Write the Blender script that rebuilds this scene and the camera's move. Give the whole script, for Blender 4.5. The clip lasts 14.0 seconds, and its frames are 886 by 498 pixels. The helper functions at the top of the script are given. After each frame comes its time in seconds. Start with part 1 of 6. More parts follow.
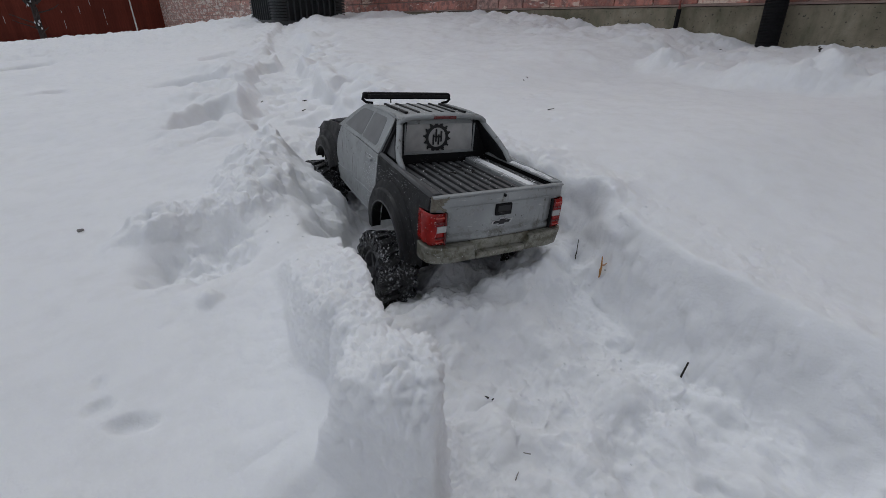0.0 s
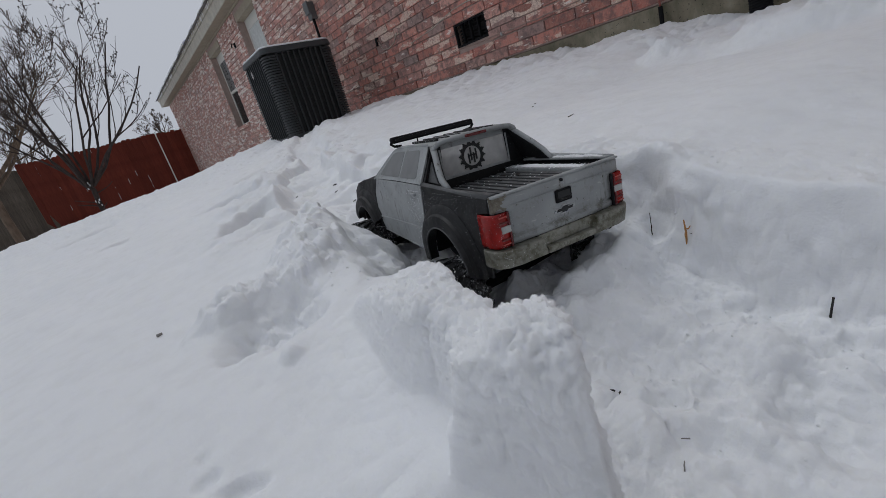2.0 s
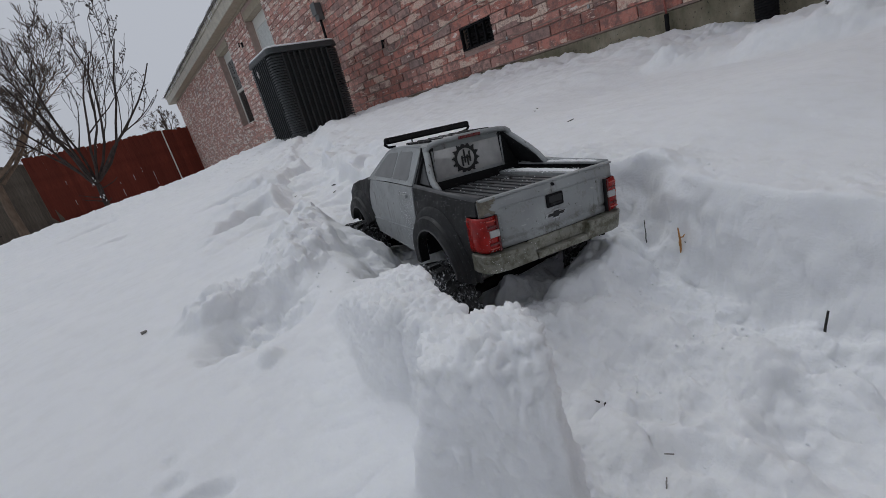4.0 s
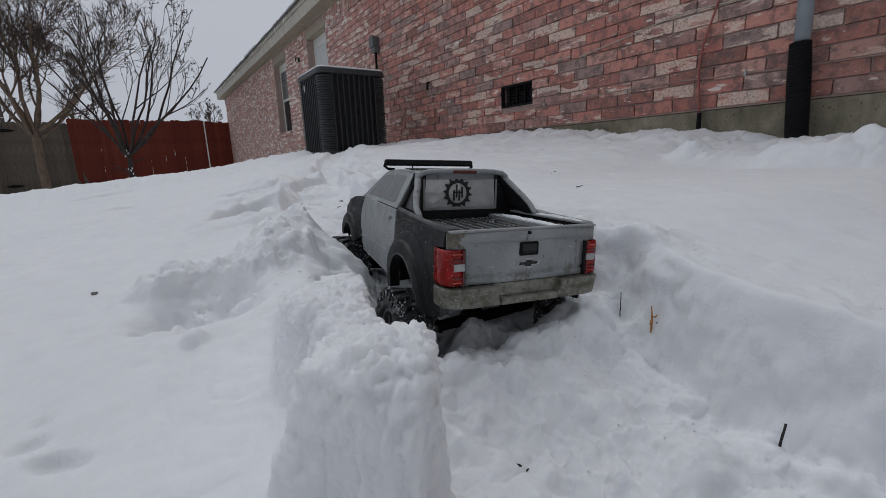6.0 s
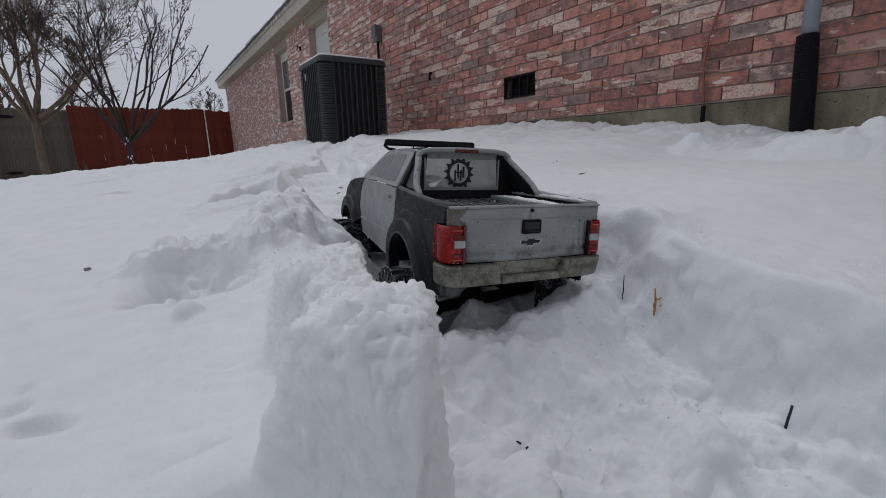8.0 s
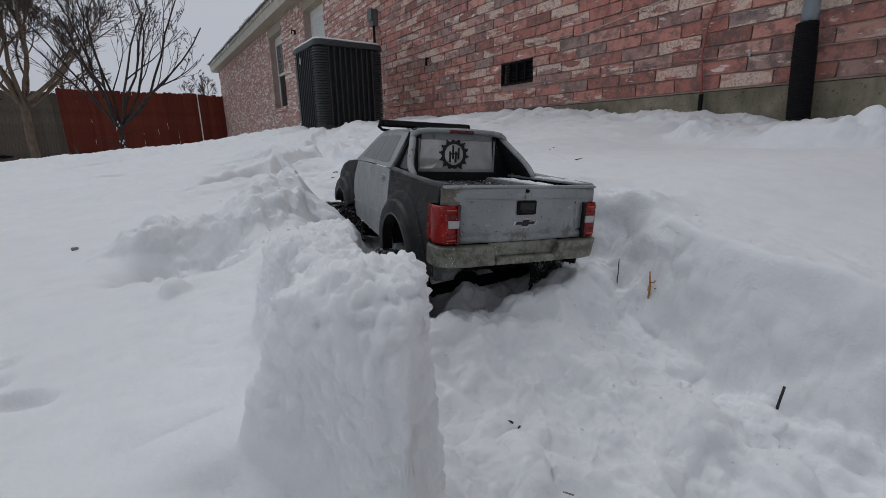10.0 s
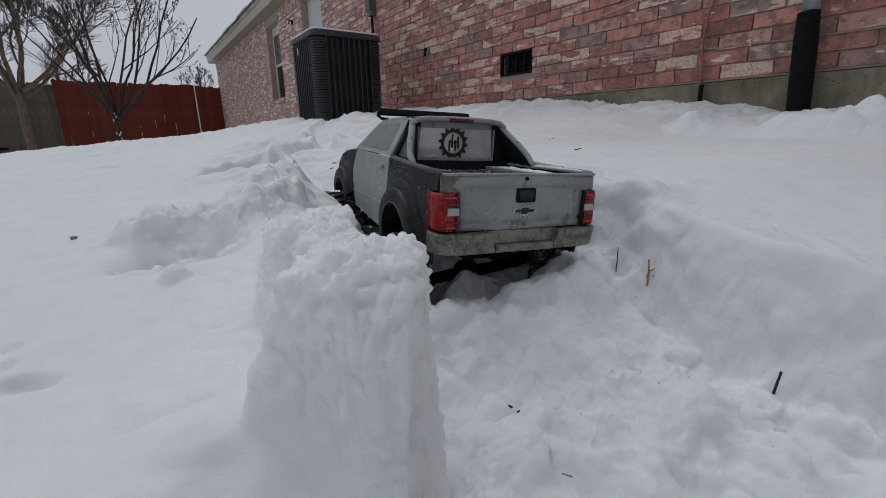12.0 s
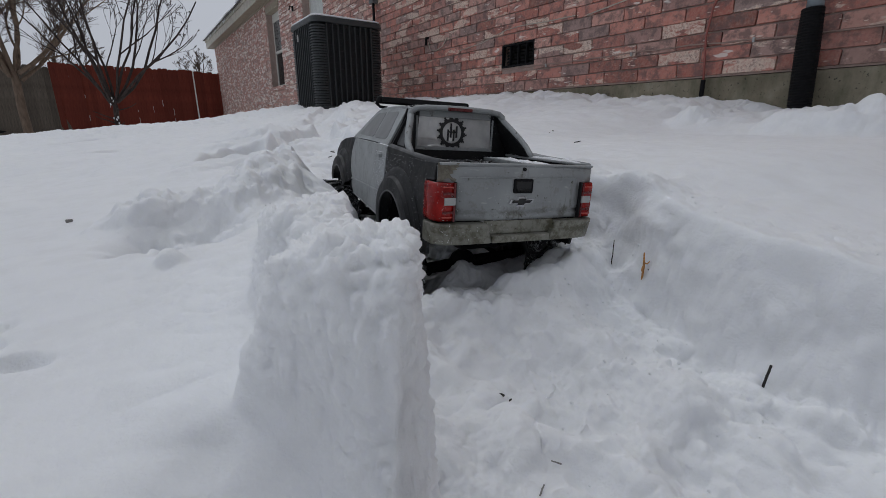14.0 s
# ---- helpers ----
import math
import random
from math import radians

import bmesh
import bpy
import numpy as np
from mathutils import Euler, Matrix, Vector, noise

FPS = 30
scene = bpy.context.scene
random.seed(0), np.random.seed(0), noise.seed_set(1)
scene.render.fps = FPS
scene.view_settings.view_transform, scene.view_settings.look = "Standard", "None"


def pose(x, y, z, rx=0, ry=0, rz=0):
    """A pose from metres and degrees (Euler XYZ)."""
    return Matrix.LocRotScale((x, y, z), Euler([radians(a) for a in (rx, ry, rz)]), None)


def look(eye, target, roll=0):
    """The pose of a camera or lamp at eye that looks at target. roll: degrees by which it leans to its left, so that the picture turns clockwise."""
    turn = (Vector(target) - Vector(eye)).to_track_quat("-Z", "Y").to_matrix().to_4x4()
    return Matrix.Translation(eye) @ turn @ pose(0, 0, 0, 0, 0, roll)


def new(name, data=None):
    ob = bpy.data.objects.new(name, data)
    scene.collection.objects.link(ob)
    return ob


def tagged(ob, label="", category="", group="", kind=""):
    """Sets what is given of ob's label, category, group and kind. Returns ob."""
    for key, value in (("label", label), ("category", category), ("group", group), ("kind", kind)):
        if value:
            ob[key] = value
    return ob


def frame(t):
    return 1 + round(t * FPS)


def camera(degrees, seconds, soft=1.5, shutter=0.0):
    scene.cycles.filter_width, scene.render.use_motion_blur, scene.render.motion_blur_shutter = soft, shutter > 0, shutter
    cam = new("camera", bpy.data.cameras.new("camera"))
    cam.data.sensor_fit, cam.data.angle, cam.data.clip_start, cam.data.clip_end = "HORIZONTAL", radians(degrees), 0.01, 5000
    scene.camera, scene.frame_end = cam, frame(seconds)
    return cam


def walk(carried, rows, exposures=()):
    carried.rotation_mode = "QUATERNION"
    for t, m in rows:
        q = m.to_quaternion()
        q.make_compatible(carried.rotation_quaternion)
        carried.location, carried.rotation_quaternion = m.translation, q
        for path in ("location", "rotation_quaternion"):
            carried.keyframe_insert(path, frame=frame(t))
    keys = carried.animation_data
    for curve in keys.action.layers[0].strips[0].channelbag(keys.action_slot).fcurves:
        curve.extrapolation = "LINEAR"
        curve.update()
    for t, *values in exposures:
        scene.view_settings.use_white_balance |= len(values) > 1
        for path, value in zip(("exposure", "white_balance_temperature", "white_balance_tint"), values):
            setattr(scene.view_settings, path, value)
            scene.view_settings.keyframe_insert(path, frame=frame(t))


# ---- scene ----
cam = camera(91.4, 14.0, soft=0.6)
PATH = [
    (0, (0.128, 0.052, 0.317), (1.252, 1.432, -0.596), 1.2),
    (0.2, (0.134, 0.05, 0.255), (1.266, 1.486, -0.555), -2.4),
    (0.5, (0.139, 0.059, 0.246), (1.259, 1.558, -0.458), -9.6),
    (1, (0.12, 0.06, 0.254), (1.23, 1.583, -0.416), -13.4),
    (1.5, (0.105, 0.068, 0.26), (1.179, 1.626, -0.387), -15.1),
    (2, (0.105, 0.073, 0.259), (1.168, 1.649, -0.363), -16.0),
    (4.3, (0.126, 0.069, 0.25), (1.183, 1.658, -0.349), -14.1),
    (4.5, (0.133, 0.064, 0.247), (1.206, 1.659, -0.304), -10.8),
    (4.7, (0.15, 0.057, 0.24), (1.245, 1.661, -0.238), -5.6),
    (5, (0.155, 0.05, 0.232), (1.251, 1.663, -0.216), -2.6),
    (5.5, (0.157, 0.054, 0.231), (1.246, 1.676, -0.196), -2.4),
    (6, (0.157, 0.054, 0.228), (1.244, 1.682, -0.182), -2.2),
    (6.5, (0.156, 0.055, 0.223), (1.239, 1.685, -0.19), -1.7),
    (7, (0.158, 0.057, 0.218), (1.24, 1.686, -0.202), -1.6),
    (7.5, (0.161, 0.057, 0.212), (1.24, 1.685, -0.215), -1.6),
    (8, (0.16, 0.06, 0.21), (1.243, 1.683, -0.23), -1.4),
    (8.5, (0.165, 0.057, 0.212), (1.25, 1.675, -0.242), -1.1),
    (9, (0.164, 0.059, 0.204), (1.254, 1.67, -0.263), -0.9),
    (11.5, (0.163, 0.063, 0.2), (1.254, 1.657, -0.319), -0.9),
    (12, (0.162, 0.061, 0.197), (1.252, 1.653, -0.329), -0.9),
    (12.5, (0.163, 0.061, 0.19), (1.253, 1.651, -0.345), -0.5),
    (13, (0.163, 0.062, 0.191), (1.254, 1.647, -0.354), -0.0),
    (13.5, (0.163, 0.061, 0.194), (1.255, 1.642, -0.36), 0.2),
    (14, (0.163, 0.059, 0.195), (1.254, 1.637, -0.368), 0.2),
]
walk(cam, [(t, look(eye, target, roll)) for t, eye, target, roll in PATH])

# ---- world, light ----
world = bpy.data.worlds.new("overcast_sky")
scene.world = world
world.use_nodes = True
wn, wl = world.node_tree.nodes, world.node_tree.links
sky = wn.new("ShaderNodeTexSky")
sky.sky_type, sky.sun_disc = "NISHITA", False
sky.sun_elevation, sky.sun_rotation = radians(55), radians(14)
sky.air_density, sky.dust_density = 1.0, 4.0
pale = wn.new("ShaderNodeHueSaturation")
pale.inputs["Saturation"].default_value = 0.18
pale.inputs["Value"].default_value = 0.10
wl.new(sky.outputs[0], pale.inputs["Color"])
coords = wn.new("ShaderNodeTexCoord")
clouds = wn.new("ShaderNodeTexNoise")
clouds.inputs["Scale"].default_value, clouds.inputs["Detail"].default_value = 2.2, 4.0
wl.new(coords.outputs["Generated"], clouds.inputs["Vector"])
# the cloud cover is brighter towards the hidden sun
toward = wn.new("ShaderNodeVectorMath")
toward.operation = "DOT_PRODUCT"
toward.inputs[1].default_value = Vector((-0.22, 0.74, 0.62)).normalized()
wl.new(coords.outputs["Generated"], toward.inputs[0])
glow = wn.new("ShaderNodeMath")
glow.operation = "MULTIPLY_ADD"
glow.inputs[1].default_value, glow.inputs[2].default_value = 0.40, 0.55
wl.new(toward.outputs["Value"], glow.inputs[0])
mottle = wn.new("ShaderNodeMath")
mottle.operation = "MULTIPLY_ADD"
mottle.inputs[1].default_value = 0.25
wl.new(clouds.outputs["Fac"], mottle.inputs[0])
wl.new(glow.outputs[0], mottle.inputs[2])
veil = wn.new("ShaderNodeValToRGB")
veil.color_ramp.elements[0].position, veil.color_ramp.elements[0].color = 0.1, (0.130, 0.130, 0.142, 1)
veil.color_ramp.elements[1].position, veil.color_ramp.elements[1].color = 0.95, (0.772, 0.825, 0.938, 1)
wl.new(mottle.outputs[0], veil.inputs[0])
cover = wn.new("ShaderNodeMix")
cover.data_type = "RGBA"
cover.inputs[0].default_value = 0.86
wl.new(pale.outputs[0], cover.inputs[6])
wl.new(veil.outputs[0], cover.inputs[7])
wl.new(cover.outputs[2], wn["Background"].inputs["Color"])
wn["Background"].inputs["Strength"].default_value = 0.58
sun_data = bpy.data.lights.new("sun", "SUN")
sun_data.energy, sun_data.angle, sun_data.color = 0.55, radians(50), (0.965, 0.985, 1.0)
sun = new("sun", sun_data)
sun.matrix_world = look((1.1, 3.9, 8.4), (0, 0, 0))


# ---- materials ----
class Nodes:
    """A material with a Principled shader, and short ways to add nodes to it."""

    def __init__(self, name, rough=0.6, metal=0.0, spec=0.5):
        self.mat = bpy.data.materials.new(name)
        self.mat.use_nodes = True
        self.tree = self.mat.node_tree
        self.shader = self.tree.nodes["Principled BSDF"]
        self.shader.inputs["Roughness"].default_value = rough
        self.shader.inputs["Metallic"].default_value = metal
        self.shader.inputs["Specular IOR Level"].default_value = spec
        self.where = self.add("ShaderNodeTexCoord").outputs["Object"]

    def add(self, kind, **values):
        node = self.tree.nodes.new(kind)
        for key, value in values.items():
            node.inputs[key.replace("_", " ")].default_value = value
        return node

    def link(self, a, b):
        self.tree.links.new(a, b)

    def noise(self, scale, detail=4.0, rough=0.55, stretch=None, vector=None):
        node = self.add("ShaderNodeTexNoise", Scale=scale, Detail=detail, Roughness=rough)
        source = vector or self.where
        if stretch:
            mapping = self.add("ShaderNodeMapping", Scale=stretch)
            self.link(source, mapping.inputs["Vector"])
            source = mapping.outputs[0]
        self.link(source, node.inputs["Vector"])
        return node.outputs["Fac"]

    def ramp(self, fac, stops):
        node = self.add("ShaderNodeValToRGB")
        while len(node.color_ramp.elements) < len(stops):
            node.color_ramp.elements.new(0.5)
        for e, (at, colour) in zip(node.color_ramp.elements, stops):
            e.position = at
            e.color = (*colour, 1) if isinstance(colour, tuple) else (colour, colour, colour, 1)
        self.link(fac, node.inputs[0])
        return node.outputs[0]

    def mix(self, fac, a, b):
        node = self.add("ShaderNodeMix")
        node.data_type = "RGBA"
        for value, slot in ((fac, 0), (a, 6), (b, 7)):
            if isinstance(value, tuple):
                node.inputs[slot].default_value = (*value, 1)
            elif isinstance(value, (int, float)):
                node.inputs[slot].default_value = value
            else:
                self.link(value, node.inputs[slot])
        return node.outputs[2]

    def maths(self, what, a, b=0.5):
        node = self.add("ShaderNodeMath")
        node.operation = what
        for value, slot in ((a, 0), (b, 1)):
            if isinstance(value, (int, float)):
                node.inputs[slot].default_value = value
            else:
                self.link(value, node.inputs[slot])
        return node.outputs[0]

    def colour(self, source):
        if isinstance(source, tuple):
            self.shader.inputs["Base Color"].default_value = (*source, 1)
        else:
            self.link(source, self.shader.inputs["Base Color"])
        return self

    def rough(self, source):
        self.link(source, self.shader.inputs["Roughness"])
        return self

    def bump(self, height, strength=0.3, distance=0.01):
        node = self.add("ShaderNodeBump", Strength=strength, Distance=distance)
        self.link(height, node.inputs["Height"])
        self.link(node.outputs[0], self.shader.inputs["Normal"])
        return self


def plain(name, colour, rough=0.6, metal=0.0, spread=0.25, scale=30.0, bump=0.0, spec=0.5):
    """A paint or plastic whose tone wanders a little at two scales."""
    m = Nodes(name, rough, metal, spec)
    blend = m.maths("ADD", m.maths("MULTIPLY", m.noise(scale), 0.6), m.maths("MULTIPLY", m.noise(scale * 9), 0.4))
    dark = tuple(c * (1 - spread) for c in colour)
    light = tuple(min(1, c * (1 + spread)) for c in colour)
    m.colour(m.ramp(blend, [(0.3, dark), (0.7, light)]))
    m.rough(m.ramp(m.noise(scale * 3), [(0.3, max(0.02, rough - 0.1)), (0.7, min(1, rough + 0.1))]))
    if bump:
        m.bump(m.noise(scale * 6), bump, 0.002)
    return m.mat


def snow_material(name, depth):
    """Wet snow; deep snow lets light wander under its surface, small crumbs do not."""
    m = Nodes(name, 0.6, 0.0, 0.3)
    tone = m.ramp(m.noise(5.0, 3), [(0.3, (0.855, 0.868, 0.885)), (0.7, (0.895, 0.903, 0.915))])
    wet = m.ramp(m.noise(30.0, 5, 0.65), [(0.45, 0.0), (0.72, 0.55)])
    tone = m.mix(wet, tone, (0.79, 0.795, 0.80))
    icy = m.ramp(m.noise(420.0, 2), [(0.66, 0.0), (0.74, 0.35)])
    m.colour(m.mix(icy, tone, (0.94, 0.945, 0.95)))
    grain = m.maths("ADD", m.maths("MULTIPLY", m.noise(430.0, 4, 0.7), 0.35), m.maths("MULTIPLY", m.noise(120.0, 5, 0.6), 0.7))
    m.bump(grain, 0.5, 0.005)
    m.shader.inputs["Subsurface Weight"].default_value = depth
    m.shader.inputs["Subsurface Radius"].default_value = (0.008, 0.008, 0.0076)
    m.shader.inputs["Subsurface Scale"].default_value = 1.0
    return m.mat


def brick_material(name, island):
    """Tumbled red brick, some of them smeared with lime wash; every brick takes its own tone."""
    m = Nodes(name, 0.9, 0.0, 0.2)
    if island:
        chance = m.add("ShaderNodeNewGeometry").outputs["Random Per Island"]
    else:
        chance = m.add("ShaderNodeObjectInfo").outputs["Random"]
    place = m.add("ShaderNodeNewGeometry").outputs["Position"]
    tone = m.ramp(chance, [(0.0, (0.26, 0.105, 0.082)), (0.15, (0.52, 0.190, 0.150)), (0.32, (0.64, 0.285, 0.225)), (0.46, (0.44, 0.152, 0.118)),
                           (0.58, (0.330, 0.245, 0.225)), (0.70, (0.58, 0.218, 0.172)), (0.84, (0.43, 0.290, 0.255)), (1.0, (0.70, 0.350, 0.285))])
    fleck = m.noise(60.0, 5, 0.7, vector=place)
    tone = m.mix(m.ramp(fleck, [(0.38, 0.0), (0.75, 0.5)]), tone, (0.62, 0.42, 0.35))
    tone = m.mix(m.ramp(m.noise(17.0, 5, 0.68, vector=place), [(0.46, 0.0), (0.60, 0.72)]), tone, (0.155, 0.115, 0.11))
    other = m.maths("FRACT", m.maths("MULTIPLY", chance, 37.7), 0.0)
    slant = m.add("ShaderNodeMapping", Rotation=(0.75, 0.0, 0.0), Scale=(1.0, 0.42, 1.5))
    m.link(place, slant.inputs["Vector"])
    smear = m.noise(11.0, 4, 0.58, vector=slant.outputs[0])
    split = m.add("ShaderNodeSeparateXYZ")
    m.link(place, split.inputs[0])
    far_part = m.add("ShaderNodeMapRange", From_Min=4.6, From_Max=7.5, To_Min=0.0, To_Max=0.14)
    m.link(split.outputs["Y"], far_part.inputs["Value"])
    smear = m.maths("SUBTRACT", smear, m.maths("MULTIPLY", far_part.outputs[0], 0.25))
    level = m.maths("ADD", smear, m.maths("MULTIPLY", m.maths("SUBTRACT", other, 0.80), 0.50))
    wash = m.ramp(level, [(0.515, 0.0), (0.545, 1.0)])
    rubbed = m.ramp(m.noise(75.0, 5, 0.75, vector=place), [(0.36, 0.10), (0.56, 1.0)])
    tone = m.mix(m.maths("MULTIPLY", wash, rubbed), tone, (0.76, 0.60, 0.50))
    along_wall = m.add("ShaderNodeMapRange", From_Min=3.0, From_Max=11.0, To_Min=0.0, To_Max=0.05)
    m.link(split.outputs["Y"], along_wall.inputs["Value"])
    chips = m.ramp(m.maths("ADD", m.noise(34.0, 3, 0.6, vector=slant.outputs[0]), along_wall.outputs[0]), [(0.66, 0.0), (0.70, 0.8)])
    clots = m.ramp(m.maths("ADD", m.noise(15.0, 2, 0.5, vector=slant.outputs[0]), far_part.outputs[0]), [(0.685, 0.0), (0.72, 0.75)])
    # bricks turn darker and browner towards the wall's near end
    near_brown = m.add("ShaderNodeMapRange", From_Min=0.45, From_Max=1.05, To_Min=0.75, To_Max=0.0)
    m.link(m.maths("ADD", split.outputs["Y"], m.maths("MULTIPLY", m.noise(5.0, 3, vector=place), 0.3)), near_brown.inputs["Value"])
    tone = m.mix(near_brown.outputs[0], tone, (0.24, 0.135, 0.105))
    # bricks blend to a paler, more even tone towards the far end
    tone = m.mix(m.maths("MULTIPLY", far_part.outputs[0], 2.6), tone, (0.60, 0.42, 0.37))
    tone = m.mix(clots, tone, (0.86, 0.80, 0.74))
    m.colour(m.mix(chips, tone, (0.80, 0.67, 0.57)))
    m.bump(m.maths("ADD", fleck, m.maths("MULTIPLY", m.noise(200.0, 3, vector=place), 0.4)), 0.6, 0.004)
    return m.mat


def concrete_material():
    m = Nodes("mossy_concrete", 0.92, 0.0, 0.2)
    place = m.where
    base = m.ramp(m.noise(6.0, 5), [(0.3, (0.17, 0.148, 0.105)), (0.55, (0.30, 0.265, 0.195)), (0.75, (0.44, 0.395, 0.31))])
    stain = m.ramp(m.noise(14.0, 4, 0.6, stretch=(1, 1, 0.35)), [(0.45, 0.0), (0.7, 0.7)])
    pits = m.ramp(m.noise(75.0, 3), [(0.30, 1.0), (0.36, 0.0)])
    m.colour(m.mix(pits, m.mix(stain, base, (0.125, 0.125, 0.08)), (0.06, 0.06, 0.05)))
    m.bump(m.maths("ADD", m.noise(30.0, 6), m.noise(120.0, 3)), 0.6, 0.006)
    return m.mat


def wood_material(name, pale_tone, dark_tone):
    """Upright boards: grain runs along z, each board with its own tone."""
    m = Nodes(name, 0.85, 0.0, 0.25)
    chance = m.add("ShaderNodeObjectInfo").outputs["Random"]
    grain = m.noise(16.0, 6, 0.65, stretch=(4.0, 4.0, 0.18))
    tone = m.ramp(grain, [(0.3, dark_tone), (0.65, pale_tone)])
    tone = m.mix(m.maths("MULTIPLY", chance, 0.4), tone, tuple(c * 0.55 for c in dark_tone))
    m.colour(m.mix(m.ramp(m.noise(3.0, 4), [(0.5, 0.0), (0.8, 0.5)]), tone, tuple(c * 0.5 for c in dark_tone)))
    m.bump(grain, 0.5, 0.003)
    return m.mat


def bark_material(name, pale_tone, dark_tone):
    m = Nodes(name, 0.9, 0.0, 0.2)
    m.colour(m.ramp(m.noise(18.0, 5, 0.6, stretch=(1, 1, 0.3)), [(0.3, dark_tone), (0.7, pale_tone)]))
    m.bump(m.noise(45.0, 5), 0.5, 0.004)
    return m.mat


def primer_material(name, base, worn, dirt, spec=0.4, band=None, grime=0.45):
    """Sprayed shell paint with scratches, dried mud and frost flecks."""
    m = Nodes(name, 0.5, 0.0, spec)
    tone = m.ramp(m.noise(22.0, 4), [(0.3, tuple(c * 0.82 for c in base)), (0.7, tuple(c * 1.15 for c in base))])
    scratch = m.ramp(m.noise(240.0, 3, 0.5, stretch=(1.0, 0.25, 1.0)), [(0.66, 0.0), (0.72, 0.7)])
    tone = m.mix(scratch, tone, worn)
    tone = m.mix(m.ramp(m.noise(85.0, 5, 0.7), [(0.66 - 0.27 * grime, 0.0), (0.78 - 0.22 * grime, grime)]), tone, dirt)
    tone = m.mix(m.ramp(m.noise(170.0, 3, 0.6), [(0.68, 0.0), (0.72, 0.85)]), tone, tuple(c * 0.35 for c in dirt))
    if band:
        # grime caught along a crease
        split = m.add("ShaderNodeSeparateXYZ")
        m.link(m.where, split.inputs[0])
        near_crease = m.maths("SUBTRACT", 1.0, m.maths("MULTIPLY", m.maths("ABSOLUTE", m.maths("SUBTRACT", split.outputs["Z"], band)), 110.0))
        muck = m.maths("ADD", near_crease, m.maths("MULTIPLY", m.maths("SUBTRACT", m.noise(42.0, 5, 0.7), 0.62), 4.0))
        tone = m.mix(m.ramp(muck, [(0.1, 0.0), (0.9, 0.75)]), tone, tuple(c * 0.6 for c in dirt))
    drips = m.ramp(m.noise(95.0, 4, 0.6, stretch=(1.0, 1.0, 0.10)), [(0.60, 0.0), (0.68, 0.55)])
    tone = m.mix(m.maths("MULTIPLY", drips, m.ramp(m.noise(40.0, 2), [(0.45, 0.0), (0.6, 1.0)])), tone, tuple(c * 0.55 for c in dirt))
    frost = m.ramp(m.noise(620.0, 2), [(0.68, 0.0), (0.74, 0.8)])
    near = m.ramp(m.noise(30.0, 3), [(0.42, 0.0), (0.68, 1.0)])
    m.colour(m.mix(m.maths("MULTIPLY", frost, near), tone, (0.72, 0.74, 0.76)))
    m.rough(m.ramp(m.noise(48.0, 4), [(0.3, 0.38), (0.7, 0.68)]))
    m.bump(m.noise(300.0, 3), 0.12, 0.001)
    return m.mat


def rubber_material():
    """Wet black rubber with snow packed into it in patches."""
    m = Nodes("wet_rubber", 0.35, 0.0, 0.4)
    tone = m.ramp(m.noise(90.0, 4), [(0.3, 0.014), (0.7, 0.034)])
    packed = m.maths("MULTIPLY", m.ramp(m.noise(260.0, 4, 0.7), [(0.52, 0.0), (0.62, 0.8)]), m.ramp(m.noise(38.0, 3), [(0.40, 0.0), (0.60, 1.0)]))
    m.colour(m.mix(packed, tone, (0.72, 0.74, 0.77)))
    m.rough(m.ramp(m.noise(140.0, 3), [(0.3, 0.25), (0.7, 0.55)]))
    m.bump(m.noise(500.0, 3), 0.3, 0.002)
    return m.mat


def glass_material(name, tint, clear, rough=0.15):
    """Thin pane, frosted over in patches: part of it lets the view through."""
    m = Nodes(name, rough, 0.0, 0.5)
    m.colour(tint)
    see = m.add("ShaderNodeBsdfTransparent")
    blend = m.add("ShaderNodeMixShader")
    haze = m.ramp(m.noise(35.0, 4), [(0.3, max(0.0, clear - 0.15)), (0.7, min(1.0, clear + 0.15))])
    m.link(haze, blend.inputs[0])
    m.link(m.shader.outputs[0], blend.inputs[1])
    m.link(see.outputs[0], blend.inputs[2])
    m.link(blend.outputs[0], m.tree.nodes["Material Output"].inputs["Surface"])
    return m.mat


SNOW, SNOW_CRUMB = snow_material("snow", 0.9), snow_material("snow_crumb", 0.0)
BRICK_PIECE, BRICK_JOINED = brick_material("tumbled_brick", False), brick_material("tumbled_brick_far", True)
MORTAR = plain("mortar", (0.42, 0.32, 0.28), 0.95, spread=0.2, scale=14, bump=0.4)
CONCRETE = concrete_material()
RED_WOOD = wood_material("red_stained_wood", (0.225, 0.047, 0.028), (0.115, 0.025, 0.016))
GREY_WOOD = wood_material("weathered_wood", (0.175, 0.145, 0.115), (0.075, 0.062, 0.050))
BARK_PALE = bark_material("smooth_bark", (0.23, 0.165, 0.12), (0.105, 0.078, 0.058))
BARK_BROWN = bark_material("brown_twig_bark", (0.135, 0.10, 0.08), (0.06, 0.045, 0.038))
BARK_DARK = bark_material("dark_bark", (0.085, 0.065, 0.058), (0.035, 0.028, 0.026))
TRIM = plain("painted_trim", (0.36, 0.31, 0.235), 0.6, spread=0.15, scale=8)
FASCIA = plain("weathered_fascia", (0.50, 0.465, 0.39), 0.65, spread=0.25, scale=6)
VINYL = plain("window_vinyl", (0.66, 0.65, 0.60), 0.4, spread=0.06, scale=12)
BLIND = plain("pale_curtain", (0.58, 0.60, 0.58), 0.8, spread=0.2, scale=25)
DARK_PANE = plain("dark_window_glass", (0.02, 0.021, 0.023), 0.12, spread=0.2, scale=4, spec=0.15)
